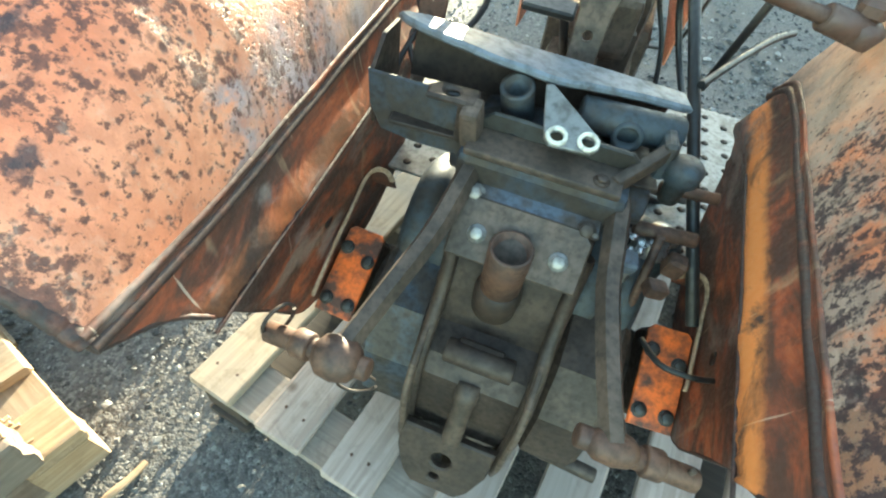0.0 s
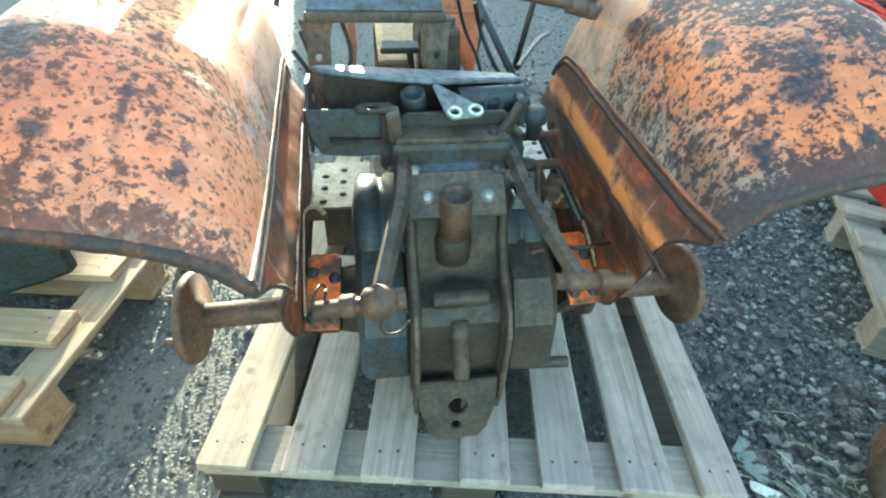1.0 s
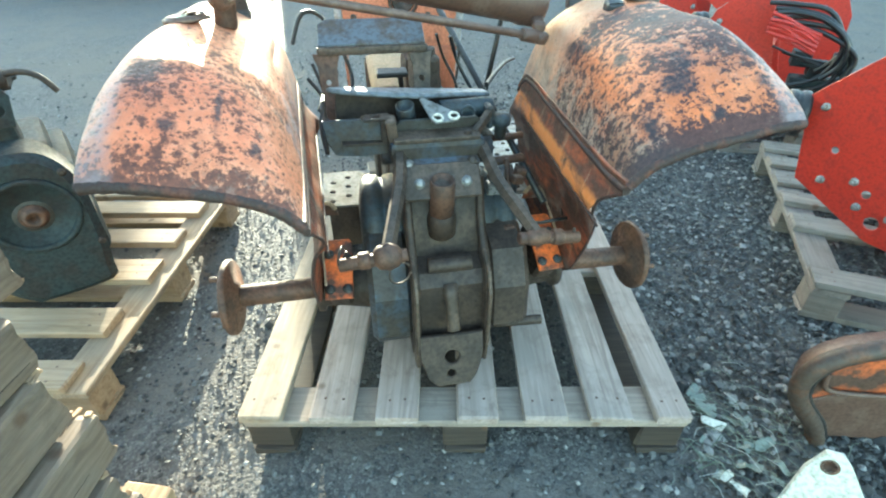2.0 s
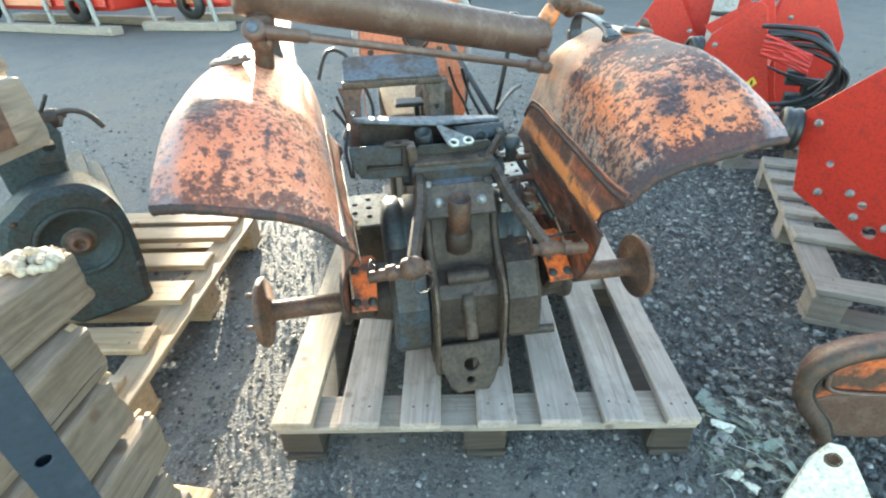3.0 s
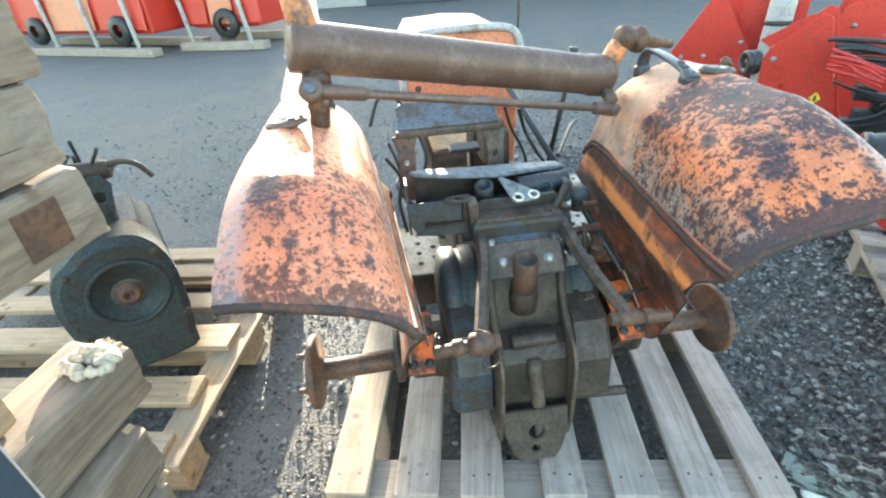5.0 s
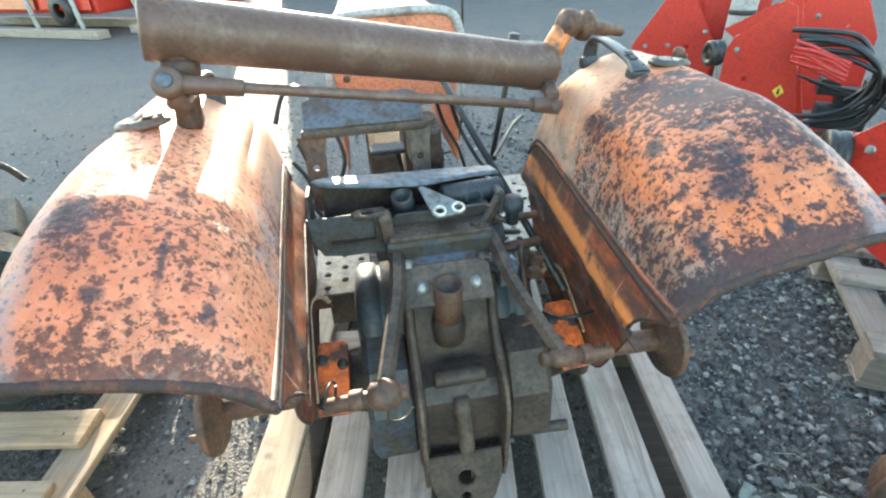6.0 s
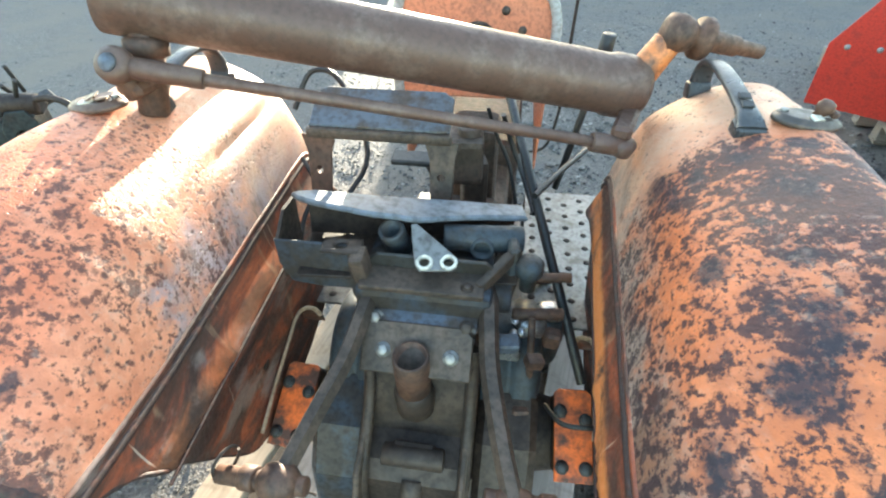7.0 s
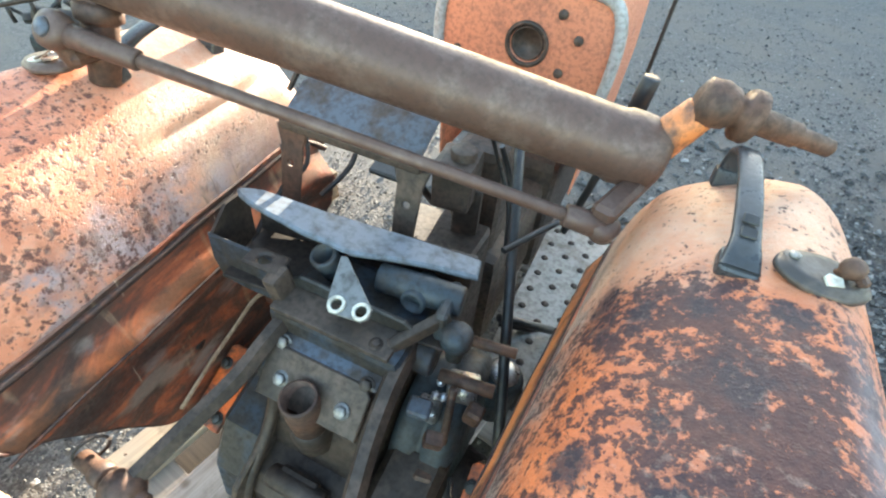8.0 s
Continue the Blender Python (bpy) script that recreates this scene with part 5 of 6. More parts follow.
rod(bm, TL + way * 0.034, TL + way * 0.03 + Vector((-0.006, -0.004, 0.10)), 0.027, 0.025, 18)
part("knuckle", bm, "axle_orange", axle)
bm = bmesh.new()
up = Vector((0.217, 0.652, 0.952))
rod(bm, TR - way * 0.008 + Vector((0.0, 0, 0.01)), up - Vector((0.01, 0, 0.012)), 0.026, 0.022, 18)
part("knuckle", bm, "axle_orange", axle, "orange painted steering knuckle")
bm = bmesh.new()
tip = Vector((0.350, 0.708, 0.921))
sp = (tip - up).normalized()
lathe(bm, [(0.016, -0.022), (0.026, -0.016), (0.028, 0.0), (0.024, 0.016), (0.018, 0.022), (0.018, 0.03), (0.030, 0.033), (0.031, 0.045), (0.022, 0.048), (0.016, 0.052), (0.0145, 0.10), (0.0115, 0.104), (0.0105, (tip - up).length - 0.004), (0.006, (tip - up).length)], axis_frame(up, sp), 22)
part("spindle", bm, "rustbrown", axle, "rusty wheel spindle")
# tie rod
E0, E1 = Vector((-0.435, 0.251, 0.960)), Vector((0.170, 0.525, 0.820))
tw = (E1 - E0).normalized()
bm = bmesh.new()
lathe(bm, [(0.012, -0.013), (0.021, -0.010), (0.0235, 0.0), (0.021, 0.010), (0.012, 0.013)], axis_frame(E0, (0.15, -0.75, 0.55)), 22)
rod(bm, E0 + tw * 0.018, E0 + tw * 0.10, 0.014, 0.0125, 14)
rod(bm, E0 + tw * 0.10, E1 - tw * 0.03, 0.0084, None, 14)
rod(bm, E1 - tw * 0.05, E1, 0.0145, 0.016, 14)
lathe(bm, [(0.012, -0.012), (0.019, -0.008), (0.019, 0.010), (0.010, 0.014)], axis_frame(E1, (0.3, -0.2, 0.9)), 18)
tie = part("tie_rod", bm, "axle", axle, "brown steering tie rod")
bm = bmesh.new()
lathe(bm, [(0.012, 0.0), (0.010, 0.004), (0.001, 0.005)], axis_frame(E0 + Vector((0.002, -0.010, 0.007)), (0.15, -0.75, 0.55)), 16)
part("grease_cap", bm, "blue", tie, "blue-grey end cap")
bm = bmesh.new()
lathe(bm, [(0.013, 0.0), (0.011, 0.004), (0.001, 0.005)], axis_frame(E1 + tw * 0.001, tw), 16)
part("grease_cap", bm, "blue", tie, "blue-grey end cap")
bm = bmesh.new()
add_box(bm, (0.03, 0.14, 0.022), pose(0.172, 0.585, 0.842, 0, 0, -6), 0.006)
part("steering_arm", bm, "axle", axle)

# ---- engine on the next pallet ----
engine = thing("gearbox", "dark teal gearbox with a pear-shaped bell housing, on a pale pallet", "gearbox", pose(-1.165, 0.485, 0.14, 0, 0, 38))
bm = bmesh.new()
pear = [(-0.085, -0.262), (0.095, -0.262), (0.116, -0.20), (0.127, -0.10), (0.130, 0.0), (0.121, 0.070), (0.092, 0.128), (0.045, 0.160), (-0.045, 0.160), (-0.100, 0.128), (-0.150, 0.085), (-0.172, 0.0), (-0.165, -0.10), (-0.140, -0.20)]
slab(bm, dense(pear + pear[:1], 3)[:-1], 0.15, Matrix(((1, 0, 0, 0), (0, 0, -1, 0.06), (0, 1, 0, 0.265), (0, 0, 0, 1))), [(0.0, 0.0, 0.086)], 0.020)
smooth(bm, True, 32)
bell = part("bell_housing", bm, "teal", engine, "dark teal pear-shaped bell housing")
bm = bmesh.new()
lathe(bm, [(0.104, 0.0), (0.104, 0.006), (0.100, 0.010), (0.092, 0.010), (0.088, 0.004), (0.085, -0.02), (0.104, -0.02)], axis_frame((0, -0.088, 0.265), (0, -1, 0)), 40)
part("housing_rim", bm, "teal", bell)
bm = bmesh.new()
lathe(bm, [(0.085, 0.0), (0.085, 0.018), (0.080, 0.034), (0.070, 0.036), (0.066, 0.030), (0.058, 0.032), (0.052, 0.047), (0.034, 0.049)], axis_frame((0, -0.040, 0.265), (0, -1, 0)), 36)
part("clutch_cover", bm, "cast_dark", bell, "dark grimy clutch cover")
bm = bmesh.new()
lathe(bm, [(0.034, 0.0), (0.033, 0.010), (0.026, 0.014), (0.024, 0.024), (0.014, 0.025), (0.012, 0.008)], axis_frame((0, -0.082, 0.265), (0, -1, 0)), 28)
part("clutch_hub", bm, "rustbrown", bell, "rusty splined hub")
for k in range(6):
    q = radians(20 + 60 * k)
    part("clutch_bolt", hexbolt(bmesh.new(), (0.064 * math.cos(q), -0.071, 0.265 + 0.064 * math.sin(q)), (0, -1, 0), 0.007, 0.006), "rustbrown", bell)
for x, z in ((0.098, 0.098), (-0.115, 0.098), (0.113, -0.12), (-0.138, -0.10)):
    part("housing_bolt", hexbolt(bmesh.new(), (x, -0.089, 0.265 + z), (0, -1, 0), 0.008, 0.007), "cast", bell)
bm = bmesh.new()
add_box(bm, (0.26, 0.40, 0.30), pose(0, 0.30, 0.155), 0.03, 2)
add_box(bm, (0.18, 0.28, 0.08), pose(0, 0.24, 0.345), 0.02, 2)
part("gear_housing", bm, "teal", engine)
bm = bmesh.new()
slab(bm, [(-0.035, 0.0), (0.03, 0.0), (0.045, 0.075), (0.03, 0.105), (-0.01, 0.105), (-0.03, 0.07)], 0.012, Matrix(((1, 0, 0, 0.02), (0, 0, -1, 0.02), (0, 1, 0, 0.465), (0, 0, 0, 1))), [(0.008, 0.045, 0.016)], 0.002)
part("lever_bracket", bm, "teal", engine)
rng = random.Random(8)
for i in range(12):
    bm = bmesh.new()
    add_box(bm, (rng.uniform(0.02, 0.06), rng.uniform(0.02, 0.06), rng.uniform(0.012, 0.035)), pose(rng.uniform(-0.10, 0.07), rng.uniform(0.02, 0.16), rng.uniform(0.53, 0.575), rng.uniform(-25, 25), rng.uniform(-25, 25), rng.uniform(0, 90)), 0.004)
    part("shift_block", bm, "cast_dark", engine)
part("shift_cover", add_box(bmesh.new(), (0.15, 0.13, 0.16), pose(-0.03, 0.10, 0.46), 0.02, 2), "teal", engine)
part("shift_drum", rod(bmesh.new(), (-0.06, 0.05, 0.585), (0.075, 0.035, 0.575), 0.024, None, 16), "cast", engine)
for i in range(8):
    x, y = rng.uniform(-0.14, 0.06), rng.uniform(0.02, 0.16)
    part("shift_lever", rod(bmesh.new(), (x, y, 0.57), (x + rng.uniform(-0.08, 0.06), y + rng.uniform(-0.06, 0.06), rng.uniform(0.60, 0.645)), 0.005, None, 8), "cast_dark", engine)
part("bent_lever", sweep(bmesh.new(), [(0.06, 0.03, 0.585), (0.105, 0.02, 0.590), (0.14, 0.01, 0.575), (0.165, 0.005, 0.535)], 0.008, 8, 4), "cast", engine)
part("cross_rod", rod(bmesh.new(), (-0.16, 0.04, 0.60), (-0.02, 0.02, 0.635), 0.006, None, 8), "cast", engine)

# ---- timber stack with its steel post ----
post = thing("rack_post", "grey-blue steel rack post with round holes", "post", pose(-0.509, -0.430, 0))
bm = bmesh.new()
slab(bm, [(-0.021, 0.0), (0.021, 0.0), (0.021, 1.25), (-0.021, 1.25)], 0.004, Matrix(((0.60, 0, -0.8, 0), (0.80, 0, 0.6, 0), (0, 1, 0, 0), (0, 0, 0, 1))), [(0.0, z, 0.0075) for z in (0.40, 0.52, 0.64, 0.76, 0.88, 1.00, 1.12)], 0.001)
part("flange", bm, "galv", post)
bm = bmesh.new()
for s in (-1, 1):
    add_box(bm, (0.004, 0.016, 1.25), Matrix(((0.60, -0.8, 0, 0.0), (0.80, 0.6, 0, 0), (0, 0, 1, 0.625), (0, 0, 0, 1))) @ pose(s * 0.019, 0.012, 0), 0.001)
add_box(bm, (0.038, 0.003, 1.25), Matrix(((0.60, -0.8, 0, 0.0), (0.80, 0.6, 0, 0), (0, 0, 1, 0.625), (0, 0, 0, 1))) @ pose(0, 0.020, 0), 0.0005)
part("back_wall", bm, "galv", post)
bm = bmesh.new()
add_box(bm, (0.10, 0.10, 0.008), pose(0, 0, 0.004), 0.001)
part("base_plate", bm, "galv", post)


def beam(label, end, heading, size, length, roll=0.0, pitch=0.0, mat="beam", seed=0):
    """A sawn timber that runs back from its near end face."""
    w, h = size
    rnd = random.Random(seed)
    bm = bmesh.new()
    add_box(bm, (length, w, h), None, min(w, h) * 0.09, 2)
    bmesh.ops.subdivide_edges(bm, edges=[e for e in bm.edges if e.calc_length() > 0.05], cuts=9, use_grid_fill=True)
    for v in bm.verts:
        v.co.x += length / 2
        v.co += Vector((0.010 if v.co.x < 0.02 else 0.001, 0.0022, 0.0022)) * noise.fractal(v.co * 16 + Vector((seed, 0, 0)), 0.8, 2.0, 4)
    ob = part("timber", bm, mat, None, label, pose(*end, roll, pitch, heading))
    for k in range(2):
        z, x0, n = rnd.uniform(-0.36, 0.36) * h, rnd.uniform(0.01, 0.5) * length, rnd.uniform(0.2, 0.45) * length
        pts = [(x0 + n * q / 4, 0.5 * w - 0.0002, z + rnd.uniform(-0.0015, 0.0015)) for q in range(5)]
        part("drying_crack", sweep(bmesh.new(), pts, lambda q: 0.0003 + 0.0007 * math.sin(math.pi * min(max(q, 0.02), 0.98)), 5, 3), "crack", ob)
    for k in range(9):
        y = rnd.uniform(-0.42, 0.42) * w
        z = rnd.choice((-0.5, 0.5)) * h * rnd.uniform(0.94, 1.0)
        bm = bmesh.new()
        add_box(bm, (rnd.uniform(0.008, 0.022), rnd.uniform(0.004, 0.012), rnd.uniform(0.003, 0.008)), pose(rnd.uniform(-0.004, 0.006), y, z, rnd.uniform(-20, 20), rnd.uniform(-15, 15), rnd.uniform(-20, 20)), 0.001)
        part("splinter", bm, "wood_y", ob)
    return tagged(ob, label, "timber", "timber stack")


W1 = "weathered grey sawn timber with rough end, in a stack"
for seed, (x, y, z, heading, w, h, n, roll) in enumerate((
        (-0.683, -0.132, 0.677, 264, 0.105, 0.086, 0.50, 1), (-0.656, -0.202, 0.588, 267, 0.10, 0.086, 0.46, -1), (-0.647, -0.219, 0.493, 268, 0.105, 0.094, 0.46, 1),
        (-0.623, -0.209, 0.395, 268, 0.105, 0.092, 0.46, 0), (-0.618, -0.247, 0.295, 267, 0.12, 0.098, 0.46, 0), (-0.634, -0.216, 0.192, 268, 0.13, 0.098, 0.46, 0),
        (-0.712, -0.040, 0.905, 262, 0.11, 0.098, 0.55, -2), (-0.722, -0.045, 1.007, 264, 0.11, 0.100, 0.55, 2), (-0.725, -0.020, 1.112, 261, 0.12, 0.106, 0.55, 0))):
    last = beam(W1 if seed != 6 else "weathered timber with a dark square stain, in a stack", (x, y, z), heading, (w, h), n, roll, 0, "beam", seed)
    if seed == 6:
        patch = bmesh.new()
        add_box(patch, (0.06, 0.003, 0.062), pose(0.085, w / 2 + 0.001, 0.0), 0.001)
        part("stain_patch", patch, "rustbrown", last, "dark brown square patch")
for i, (x, y, z) in enumerate(((-0.725, -0.30, 0.789), (-0.73, -0.42, 0.789))):
    bm = bmesh.new()
    add_box(bm, (0.075, 0.07, 0.134), None, 0.008, 2)
    tagged(part("spacer_block", bm, "wood_y", None, "pale wooden spacer block between the timbers", pose(x, y, z, 0, 0, 20 * i)), category="block", group="spacer blocks")
pallet("weathered pallet under the timber stack", pose(-1.470, -0.854, 0, 0, 0, -7), [(x, x + 0.095, 0.0, 0.80) for x in (0.0, 0.175, 0.35, 0.53, 0.705)],
       0.80, (0.05, 0.40, 0.75), (lambda i: "wood_y", "wood_yx", "wood_y"))
# pale crumbs on one timber
rng = random.Random(12)
bm = bmesh.new()
for i in range(70):
    q, rr = rng.uniform(0, 6.28), 0.036 * rng.random() ** 0.5
    s = rng.uniform(0.004, 0.010)
    lathe(bm, [(s * 0.5, -s * 0.7), (s, -s * 0.1), (s * 0.8, s * 0.5), (s * 0.2, s * 0.8)], pose(-0.664 + rr * math.cos(q), -0.176 + rr * 0.8 * math.sin(q), 0.720 + rng.uniform(0.0, 0.022) * (1 - rr / 0.04) + 0.004, rng.uniform(0, 90), rng.uniform(0, 90), 0), 6)
tagged(part("crumbled_lump", bm, "foam", None, "pale crumbled lump on a timber"), category="lump", kind="stuff")

# ---- red implements on the far pallet ----
def upright(x, y, z, heading, lean=0.0):
    """A frame whose local x runs along heading, local y goes up."""
    return pose(x, y, z, 90 + lean, 0, heading)


def implement(label, m, poly, holes, bolts, wheel=None, depth=0.25, bar=0.03):
    """A red sheet-steel implement: two side plates, cross tubes, bolts and a rubber wheel."""
    t = thing("implement", label, "implement", m, "red implements")
    near = part("side_plate", slab(bmesh.new(), poly, 0.006, None, holes, 0.0015), "red", t)
    part("side_plate", slab(bmesh.new(), poly, 0.006, Matrix.Translation((0, 0, -depth)), (), 0.0015), "red", t)
    xs, ys = [p[0] for p in poly], [p[1] for p in poly]
    cx, cy = sum(xs) / len(xs), sum(ys) / len(ys)
    bm = bmesh.new()
    for dx, dy in ((-0.05, -0.06), (0.07, 0.03)):
        rod(bm, (cx + dx, cy + dy, -depth), (cx + dx, cy + dy, 0.0), bar, None, 18)
    part("cross_tube", bm, "red", t)
    for x, y in bolts:
        bm = bmesh.new()
        hexbolt(bm, (x, y, 0.0055), (0, 0, 1), 0.0105, 0.012)
        rod(bm, (x, y, 0.016), (x, y, 0.028), 0.006, None, 8)
        part("bolt", bm, "zinc", near)
    if wheel:
        x, y, z, r = wheel
        bm = bmesh.new()
        turn = Matrix.Translation((x, y, z)) @ Matrix.Rotation(radians(-52), 4, "Y")
        lathe(bm, [(r * 0.5, -0.034), (r * 0.9, -0.034), (r, -0.028), (r, -0.010), (r * 0.95, -0.007), (r * 0.95, 0.007), (r, 0.010), (r, 0.028), (r * 0.9, 0.034), (r * 0.5, 0.034), (r * 0.5, -0.034)], turn, 28)
        w = part("wheel", bm, "black", t, "black rubber wheel")
        bm = bmesh.new()
        lathe(bm, [(r * 0.5, -0.025), (r * 0.3, -0.01), (0.01, -0.01), (0.01, 0.012), (r * 0.3, 0.012), (r * 0.5, 0.025)], turn, 20)
        part("rim", bm, "rustbrown", w)
    return t


# heights in these outlines are above the pallet's deck
D_SIDE = [(-0.17, 0.113), (-0.232, 0.395), (-0.035, 0.60), (0.10, 0.68), (0.40, 0.68), (0.40, 0.0), (0.11, 0.0)]
implement("bright red steel implement with a bolted side plate, on a pallet", upright(1.311, 0.784, 0.147, -62), D_SIDE, [(-0.09, 0.249, 0.012), (0.051, 0.147, 0.014), (0.103, 0.066, 0.022), (0.10, 0.36, 0.012)], [(0.004, 0.174), (-0.09, 0.141), (0.043, 0.099), (0.19, 0.03), (-0.172, 0.372), (0.14, 0.10)], (-0.265, 0.322, 0.0, 0.078), 0.45)
B_SIDE = [(-0.24, 0.0), (-0.246, 0.44), (-0.227, 0.49), (-0.049, 0.65), (-0.012, 0.633), (0.118, 0.176), (0.18, 0.014), (0.18, 0.0)]
b_red = implement("red sheet-steel implement with a bent-up top edge and a yellow sticker", upright(1.509, 1.893, 0.147, -35), B_SIDE, [(-0.138, 0.311, 0.012)], [(-0.069, 0.207), (-0.20, 0.44)], (-0.30, 0.41, -0.03, 0.060), 0.32)
flange = bmesh.new()
slab(flange, [(-0.23, 0.49), (-0.05, 0.652), (-0.097, 0.642), (-0.279, 0.525)], 0.005, Matrix.Translation((0, 0, -0.012)), (), 0.001)
part("top_flange", flange, "red", b_red, "bent-over top flange")
A_SIDE = [(-0.83, 0.0), (-0.835, 0.305), (-0.615, 0.685), (-0.575, 0.67), (-0.36, 0.33), (-0.36, 0.0)]
implement("red sheet-steel implement with a steep gable plate", upright(1.891, 2.494, 0.147, -28), A_SIDE, [(-0.51, 0.31, 0.012)], [(-0.754, 0.30), (-0.623, 0.312), (-0.43, 0.40)], None, 0.30)
C_SIDE = [(0.02, 0.0), (0.02, 0.52), (0.045, 0.60), (0.215, 0.665), (0.29, 0.60), (0.39, 0.414), (0.42, 0.0)]
implement("red sheet-steel implement with a slanted side plate, behind the hoses", upright(1.891, 2.494, 0.147, -28), C_SIDE, [(0.25, 0.45, 0.012)], [(0.31, 0.40), (0.10, 0.50)], None, 0.30)
implement("low red sheet-steel implement with a bolted bent edge", upright(1.80, 2.68, 0.147, -28), [(-0.30, 0.0), (-0.29, 0.62), (-0.20, 0.68), (0.04, 0.67), (0.05, 0.0)], [(-0.1, 0.5, 0.012)], [(-0.22, 0.63), (-0.12, 0.64), (-0.02, 0.63)], None, 0.25)
implement("red sheet-steel implement standing at the back of the row", upright(2.05, 1.35, 0.0, -40), [(0, 0.0), (0, 0.55), (0.3, 0.78), (0.6, 0.70), (0.65, 0.0)], [(0.2, 0.5, 0.012)], [(0.12, 0.5)], None, 0.3)
implement("red sheet-steel implement far along the row", upright(1.62, 3.55, 0.147, -30), [(0, 0.0), (0, 0.45), (0.20, 0.62), (0.42, 0.55), (0.45, 0.0)], [(0.2, 0.4, 0.012)], [(0.12, 0.38), (0.3, 0.4)], None, 0.4)
tag = thing("warning_sticker", "small yellow diamond warning sticker on a red plate", "sticker", upright(1.509, 1.893, 0.147, -35))
part("sticker", slab(bmesh.new(), [(-0.008, 0.272), (0.017, 0.242), (0.042, 0.272), (0.017, 0.302)], 0.001, Matrix.Translation((0, 0, 0.0062))), "yellow", tag)
part("sticker_mark", slab(bmesh.new(), [(0.011, 0.258), (0.023, 0.258), (0.021, 0.285), (0.013, 0.285)], 0.001, Matrix.Translation((0, 0, 0.0074))), "black", tag)
# hoses and cables over the implements
hoses = thing("hydraulic_hoses", "black hydraulic hoses and red cables in a tangle", "hose")
rng = random.Random(21)
hm = upright(1.428, 1.766, 0.0, -35)
LOOP = [(0.0, 0.700), (0.10, 0.712), (0.22, 0.690), (0.31, 0.615), (0.325, 0.53), (0.27, 0.44), (0.16, 0.39), (0.04, 0.36)]
for i in range(6):
    pts = [hm @ Vector((x + 0.012 * i + rng.uniform(-0.012, 0.012), z - 0.018 * i + rng.uniform(-0.010, 0.010), -0.04 + 0.018 * (i % 3) + rng.uniform(-0.015, 0.015))) for x, z in (LOOP if i % 2 else LOOP[:6])]
    part("hose", sweep(bmesh.new(), pts, 0.0105, 8, 5), "hose", hoses)
for i in range(7):
    pts = [hm @ Vector((x, z - 0.013 * i + rng.uniform(-0.008, 0.008), 0.02 + rng.uniform(-0.02, 0.02))) for x, z in ((0.02, 0.665), (0.09, 0.650), (0.16, 0.615 + 0.01 * (i % 3)), (0.23, 0.600))]
    part("cable", sweep(bmesh.new(), pts, 0.0075, 8, 5), "wire_red", hoses, "red cable")
for i in range(5):
    part("cable", sweep(bmesh.new(), [hm @ Vector((0.06 + 0.05 * i, 0.52 - 0.02 * i, -0.06)), hm @ Vector((0.18 + 0.05 * i, 0.49 - 0.015 * i, -0.05)), hm @ Vector((0.36 + 0.03 * i, 0.47 - 0.02 * i, -0.06))], 0.006, 8, 5), "hose", hoses)
valve = thing("valve_block", "dark hydraulic valve block under the hoses", "valve", hm)
for x, y, w, h in ((0.19, 0.47, 0.08, 0.07), (0.27, 0.43, 0.08, 0.07), (0.35, 0.46, 0.07, 0.09), (0.27, 0.34, 0.20, 0.10)):
    part("valve_section", add_box(bmesh.new(), (w, h, 0.09), pose(x, y, -0.14, 0, 8, 0), 0.008, 2), "teal", valve)
part("valve_foot", add_box(bmesh.new(), (0.16, 0.16, 0.08), pose(0.27, 0.225, -0.14), 0.008), "red", valve)
can = thing("canister", "pale grey translucent canister with a dark strap among the implements", "canister", pose(1.66, 2.62, 0.147))
part("canister_body", lathe(bmesh.new(), [(0.02, 0.0), (0.066, 0.004), (0.070, 0.02), (0.070, 0.62), (0.060, 0.66), (0.03, 0.68)], None, 20), "greysheet", can)
part("canister_strap", lathe(bmesh.new(), [(0.0705, 0.50), (0.073, 0.502), (0.073, 0.525), (0.0705, 0.527), (0.0705, 0.50)], None, 20), "black", can)

# ---- orange hood and pale plate at the edge of the yard ----
hood2 = thing("loose_hood", "worn orange sheet-metal hood with a thick rounded rim, on the ground", "hood", pose(0.745, 0.05, 0.0, 0, 0, -4))
SIDE = [(0.115, 0.0), (0.085, 0.06), (0.035, 0.12), (0.006, 0.17), (0.0, 0.215), (0.012, 0.255), (0.045, 0.288), (0.10, 0.315), (0.20, 0.338), (0.34, 0.35), (0.50, 0.35)]
line = dense(SIDE, 3)
rows = [[(x + sink * 0.10 * (0.3 - x), y, z - sink * 0.12 * (z - 0.1)) for x, z in line] for y, sink in ((0.0, 0.0), (0.02, 0.1), (0.05, 0.5), (0.08, 1.4))]
part("shell", sheet(rows, 0.005), "axle", hood2)
bm = bmesh.new()
sweep(bm, [(x, -0.004, z) for x, z in SIDE], 0.020, 12, 5)
part("edge_rim", bm, "rim", hood2, "thick rounded dusty brown rim")
bm = bmesh.new()
slab(bm, [(0.028 + x * 0.96, z * 0.93) for x, z in SIDE] + [(0.50, 0.0)], 0.012, Matrix(((1, 0, 0, 0), (0, 0, -1, 0.024), (0, 1, 0, 0.002), (0, 0, 0, 1))), (), 0.002)
part("inset_panel", bm, "panel", hood2, "orange inset panel browned with dirt")
bm = bmesh.new()
sweep(bm, [(0.034 + x * 0.93, 0.008, z * 0.905) for x, z in SIDE], 0.009, 8, 5)
part("rim_groove", bm, "black", hood2)
bm = bmesh.new()
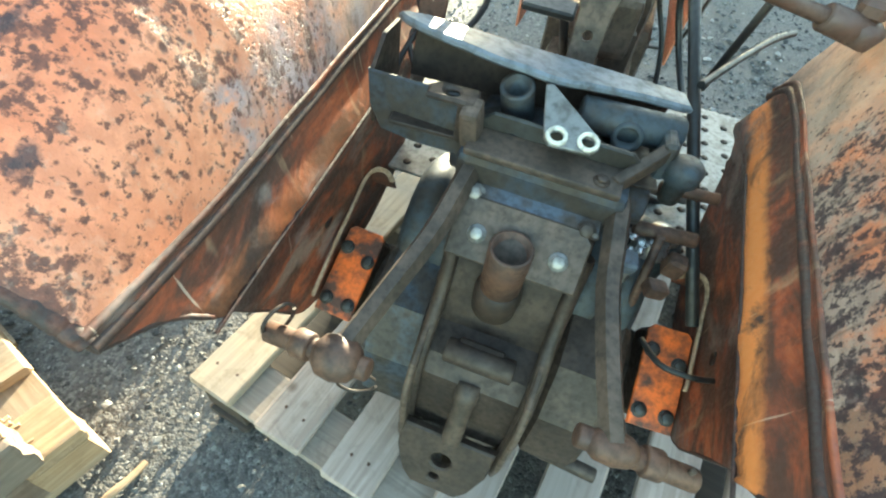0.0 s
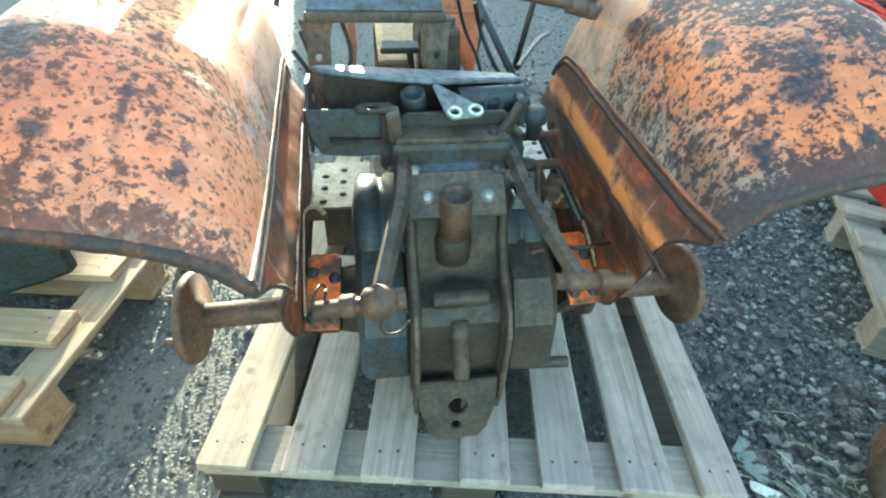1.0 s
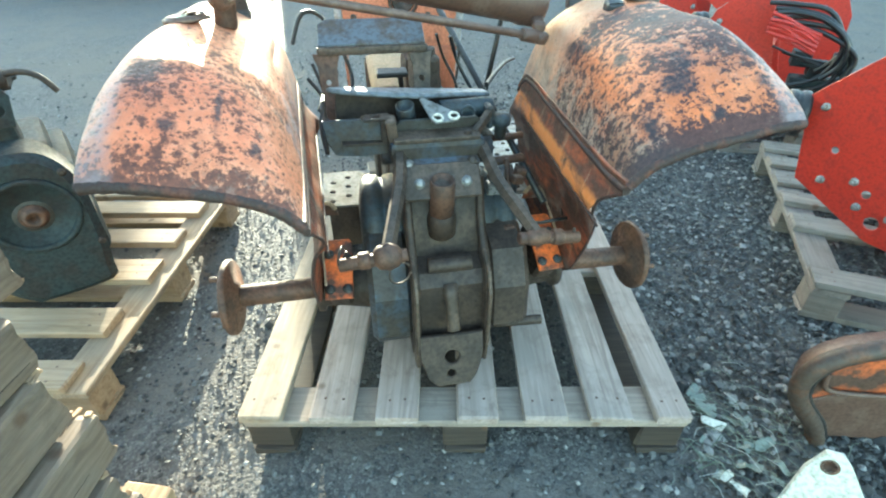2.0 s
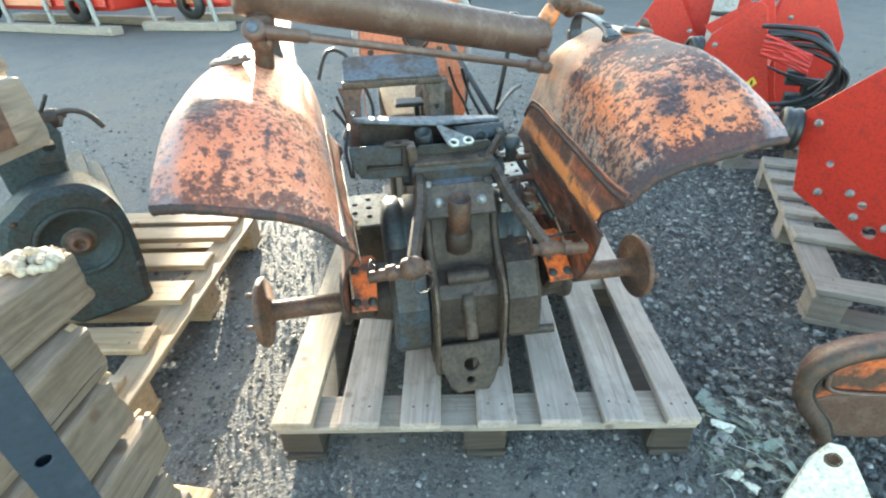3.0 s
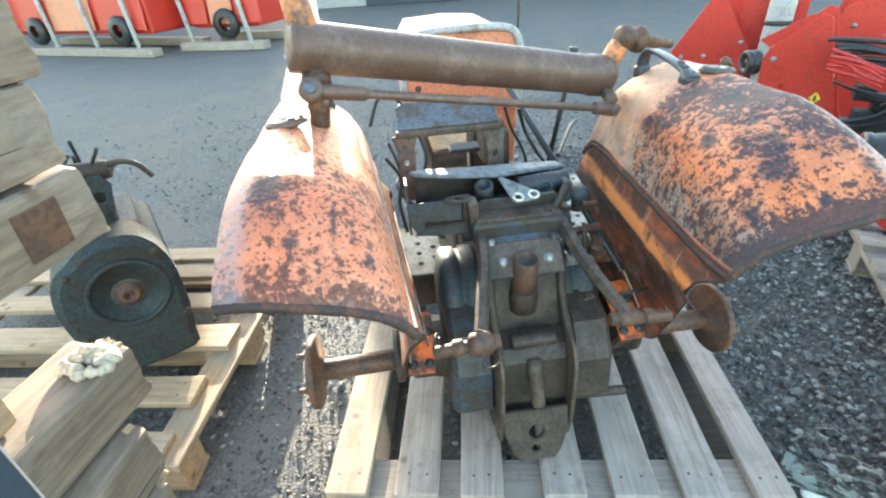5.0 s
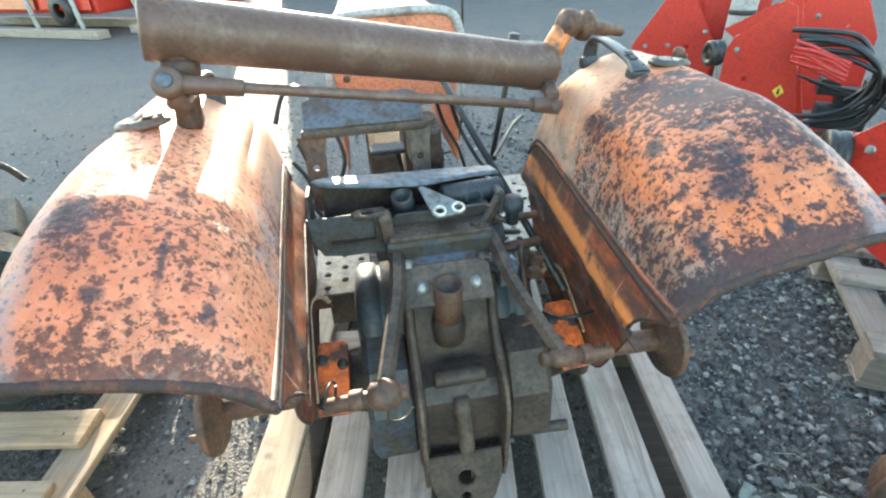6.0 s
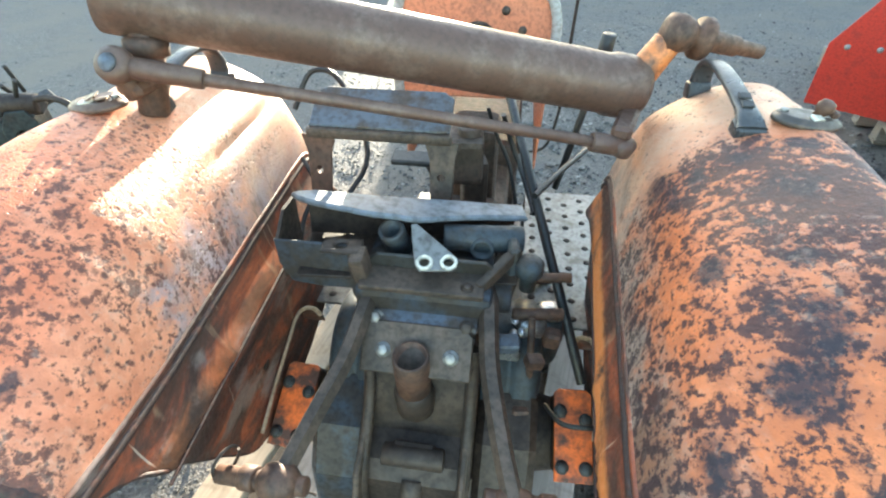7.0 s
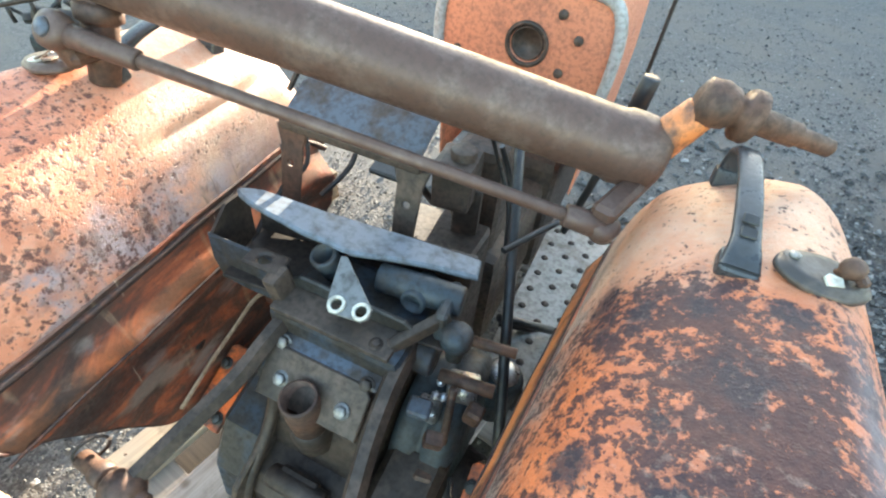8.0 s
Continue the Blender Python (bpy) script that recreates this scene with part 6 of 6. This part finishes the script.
sweep(bm, [(0.055, 0.008, 0.225), (0.060, 0.004, 0.190), (0.085, 0.003, 0.172), (0.16, 0.003, 0.166), (0.30, 0.003, 0.166), (0.48, 0.003, 0.168)], 0.0065, 8, 5)
part("pressed_bead", bm, "axle", hood2)
bm = bmesh.new()
slab(bm, [(0.10, 0.004), (0.48, 0.004), (0.48, 0.150), (0.09, 0.152), (0.058, 0.135)], 0.004, Matrix(((1, 0, 0, 0), (0, 0, -1, 0.012), (0, 1, 0, 0), (0, 0, 0, 1))), (), 0.001)
part("lower_panel", bm, "axle", hood2, "lower panel brown with dirt")
pale = thing("pale_bracket", "chalky white steel bracket with a rusty hole, standing on edge", "bracket", pose(0.637, -0.210, 0.0, 72, 0, -30))
bm = bmesh.new()
slab(bm, [(-0.06, 0.0), (0.20, 0.0), (0.085, 0.165), (0.033, 0.238), (0.014, 0.257), (-0.012, 0.252), (-0.032, 0.205)], 0.012, None, [(0.002, 0.225, 0.009)], 0.0015)
part("plate", bm, "white", pale)
bm = bmesh.new()
lathe(bm, [(0.011, 0), (0.015, 0.0015), (0.0155, 0.0)], Matrix.Translation((0.002, 0.225, 0.012)), 18)
part("hole_rim", bm, "rustbrown", pale)

# ---- far red machine ----
def far_machine(label, m, length, struts, wheels):
    """A red machine on two skids, with pale slanted struts before its panels."""
    t = thing("far_machine", label, "machine", m, "far machines")
    bm = bmesh.new()
    add_box(bm, (length - 0.3, 0.9, 0.85), pose(0, 0.6, 0.72), 0.05, 2)
    part("body", bm, "red", t)
    for k in range(3):
        x = (k - 1) * length / 3.2
        part("panel", add_box(bmesh.new(), (length / 3.6, 0.04, 0.62), pose(x, 0.125, 0.66, -6), 0.015), "orange_far" if k == 1 else "red", t)
    for x in struts:
        part("strut", rod(bmesh.new(), (x, 0.0, 0.05), (x - 0.20, 0.08, 1.2), 0.035, None, 10), "greysheet", t)
    for y in (0.0, 1.0):
        part("skid", add_box(bmesh.new(), (length, 0.20, 0.12), pose(0, y, 0.06), 0.01), "wood_gx", t)
    for x in wheels:
        bm = bmesh.new()
        lathe(bm, [(0.10, -0.06), (0.20, -0.06), (0.22, 0.0), (0.20, 0.06), (0.10, 0.06), (0.10, -0.06)], axis_frame((x, 0.05, 0.36), (0, 1, 0)), 24)
        part("wheel", bm, "black", t)
    return t


far_machine("faded red machine with pale struts on timber skids, across the yard", pose(-6.65, 7.65, 0, 0, 0, -20), 3.7, (-1.4, -0.45, 0.55, 1.5), (-0.9, 1.15))
far_machine("second faded red machine with pale struts, across the yard", pose(-4.0, 7.35, 0, 0, 0, -12), 1.5, (-0.55, 0.5), (0.1,))

# ---- unseen sheds, added beyond the yard to lay their shade over the ground ----
def shed(label, m, raised):
    """A low shed 17 m long, added out of view to block the sun, with a raised roof over part of it."""
    t = thing("shed", label, "shed", m, "sheds")
    bm = bmesh.new()
    for size, at in (((17.0, 0.25, 2.30), (8.5, 0.125, 1.15)), ((0.25, 4.98, 2.30), (0.125, 2.745, 1.15)), ((0.25, 4.98, 2.30), (16.875, 2.745, 1.15)), ((17.0, 0.25, 2.30), (8.5, 5.37, 1.15))):
        add_box(bm, size, pose(*at), 0.01)
    part("wall", bm, "greysheet", t)
    part("roof", add_box(bmesh.new(), (17.0, 5.8, 0.22), pose(8.5, 2.75, 2.41), 0.01), "darksheet", t)
    if raised:
        x, y, w, h = raised
        part("raised_roof", add_box(bmesh.new(), (w, 2.2, h), pose(x, y, 2.522 + h / 2), 0.01), "darksheet", t)
    for x in (2.5, 7.5, 12.5):
        part("door", add_box(bmesh.new(), (2.4, 0.06, 2.0), pose(x, -0.035, 1.0), 0.01), "galv", t)
    return t


shed("unseen long grey shed with a raised roof, added beyond the yard to block low sun", pose(-4.08, 13.0, 0), (8.53, 1.10, 16.25, 0.54))
shed("unseen long grey shed across an alley, added to block low sun", pose(-23.20, 13.0, 0), (8.5, 4.50, 16.98, 1.20))

# ---- litter: crumpled film, scraps and dry blades ----
rng = random.Random(31)
verts, faces = [], []
for i in range(150):
    cx, cy = rng.gauss(0.66, 0.10), rng.gauss(0.02, 0.10)
    if cx < 0.535 and cy > -0.03:
        cx += 0.2
    l, w, a, tilt = rng.uniform(0.02, 0.11), rng.uniform(0.0012, 0.003), rng.gauss(-0.7, 0.7), rng.uniform(-0.4, 0.4)
    k, z = len(verts), rng.uniform(0.004, 0.02)
    for sx, sy in ((-1, -1), (0, -0.8), (1, -0.2), (1, 0.2), (0, 1), (-1, 0.8)):
        x, y = sx * l / 2, sy * w / 2 + 0.12 * l * (1 - sx * sx)
        verts.append((cx + x * math.cos(a) - y * math.sin(a), cy + x * math.sin(a) + y * math.cos(a), z + tilt * x * 0.5 + 0.1 * l * (1 - sx * sx)))
    faces += [(k, k + 1, k + 4, k + 5), (k + 1, k + 2, k + 3, k + 4)]
me = bpy.data.meshes.new("litter")
me.from_pydata(verts, [], faces)
me.materials.append(M["litter"])
tagged(new("litter", me), "thin green-grey blades and fibres on the gravel", "litter", kind="stuff")
for i in range(26):
    cx, cy = rng.gauss(0.64, 0.05), rng.gauss(0.02, 0.10)
    n, size = 5, rng.uniform(0.014, 0.042)
    spin = rng.uniform(0, 6.3)
    rows = []
    for u in range(n):
        row = []
        for v in range(n):
            x, y = (u / (n - 1) - 0.5) * size * (1 + 0.5 * rng.random()), (v / (n - 1) - 0.5) * size * 0.55
            row.append((x * math.cos(spin) - y * math.sin(spin), x * math.sin(spin) + y * math.cos(spin), 0.012 + 0.012 * noise.noise(Vector((x * 50 + i, y * 50, i)))))
        rows.append(row)
    scrap = part("scrap", sheet(rows, 0.0008), "film" if i % 7 else "white", None, "crumpled grey-green film scrap on the gravel" if i % 7 else "small pale scrap on the gravel", pose(max(cx, 0.56) if cy > -0.03 else cx, cy, 0.002))
    tagged(scrap, category="scrap", group="scraps")

# ---- a stick on the gravel ----
bm = sweep(bmesh.new(), [(-0.520, -0.240, 0.012), (-0.517, -0.205, 0.016), (-0.513, -0.172, 0.013), (-0.514, -0.135, 0.010)], lambda q: 0.0095 - 0.003 * q, 7, 5, 0.7)
tagged(part("stick", bm, "wood_y", None, "pale split wooden stick lying on the gravel"), category="stick")
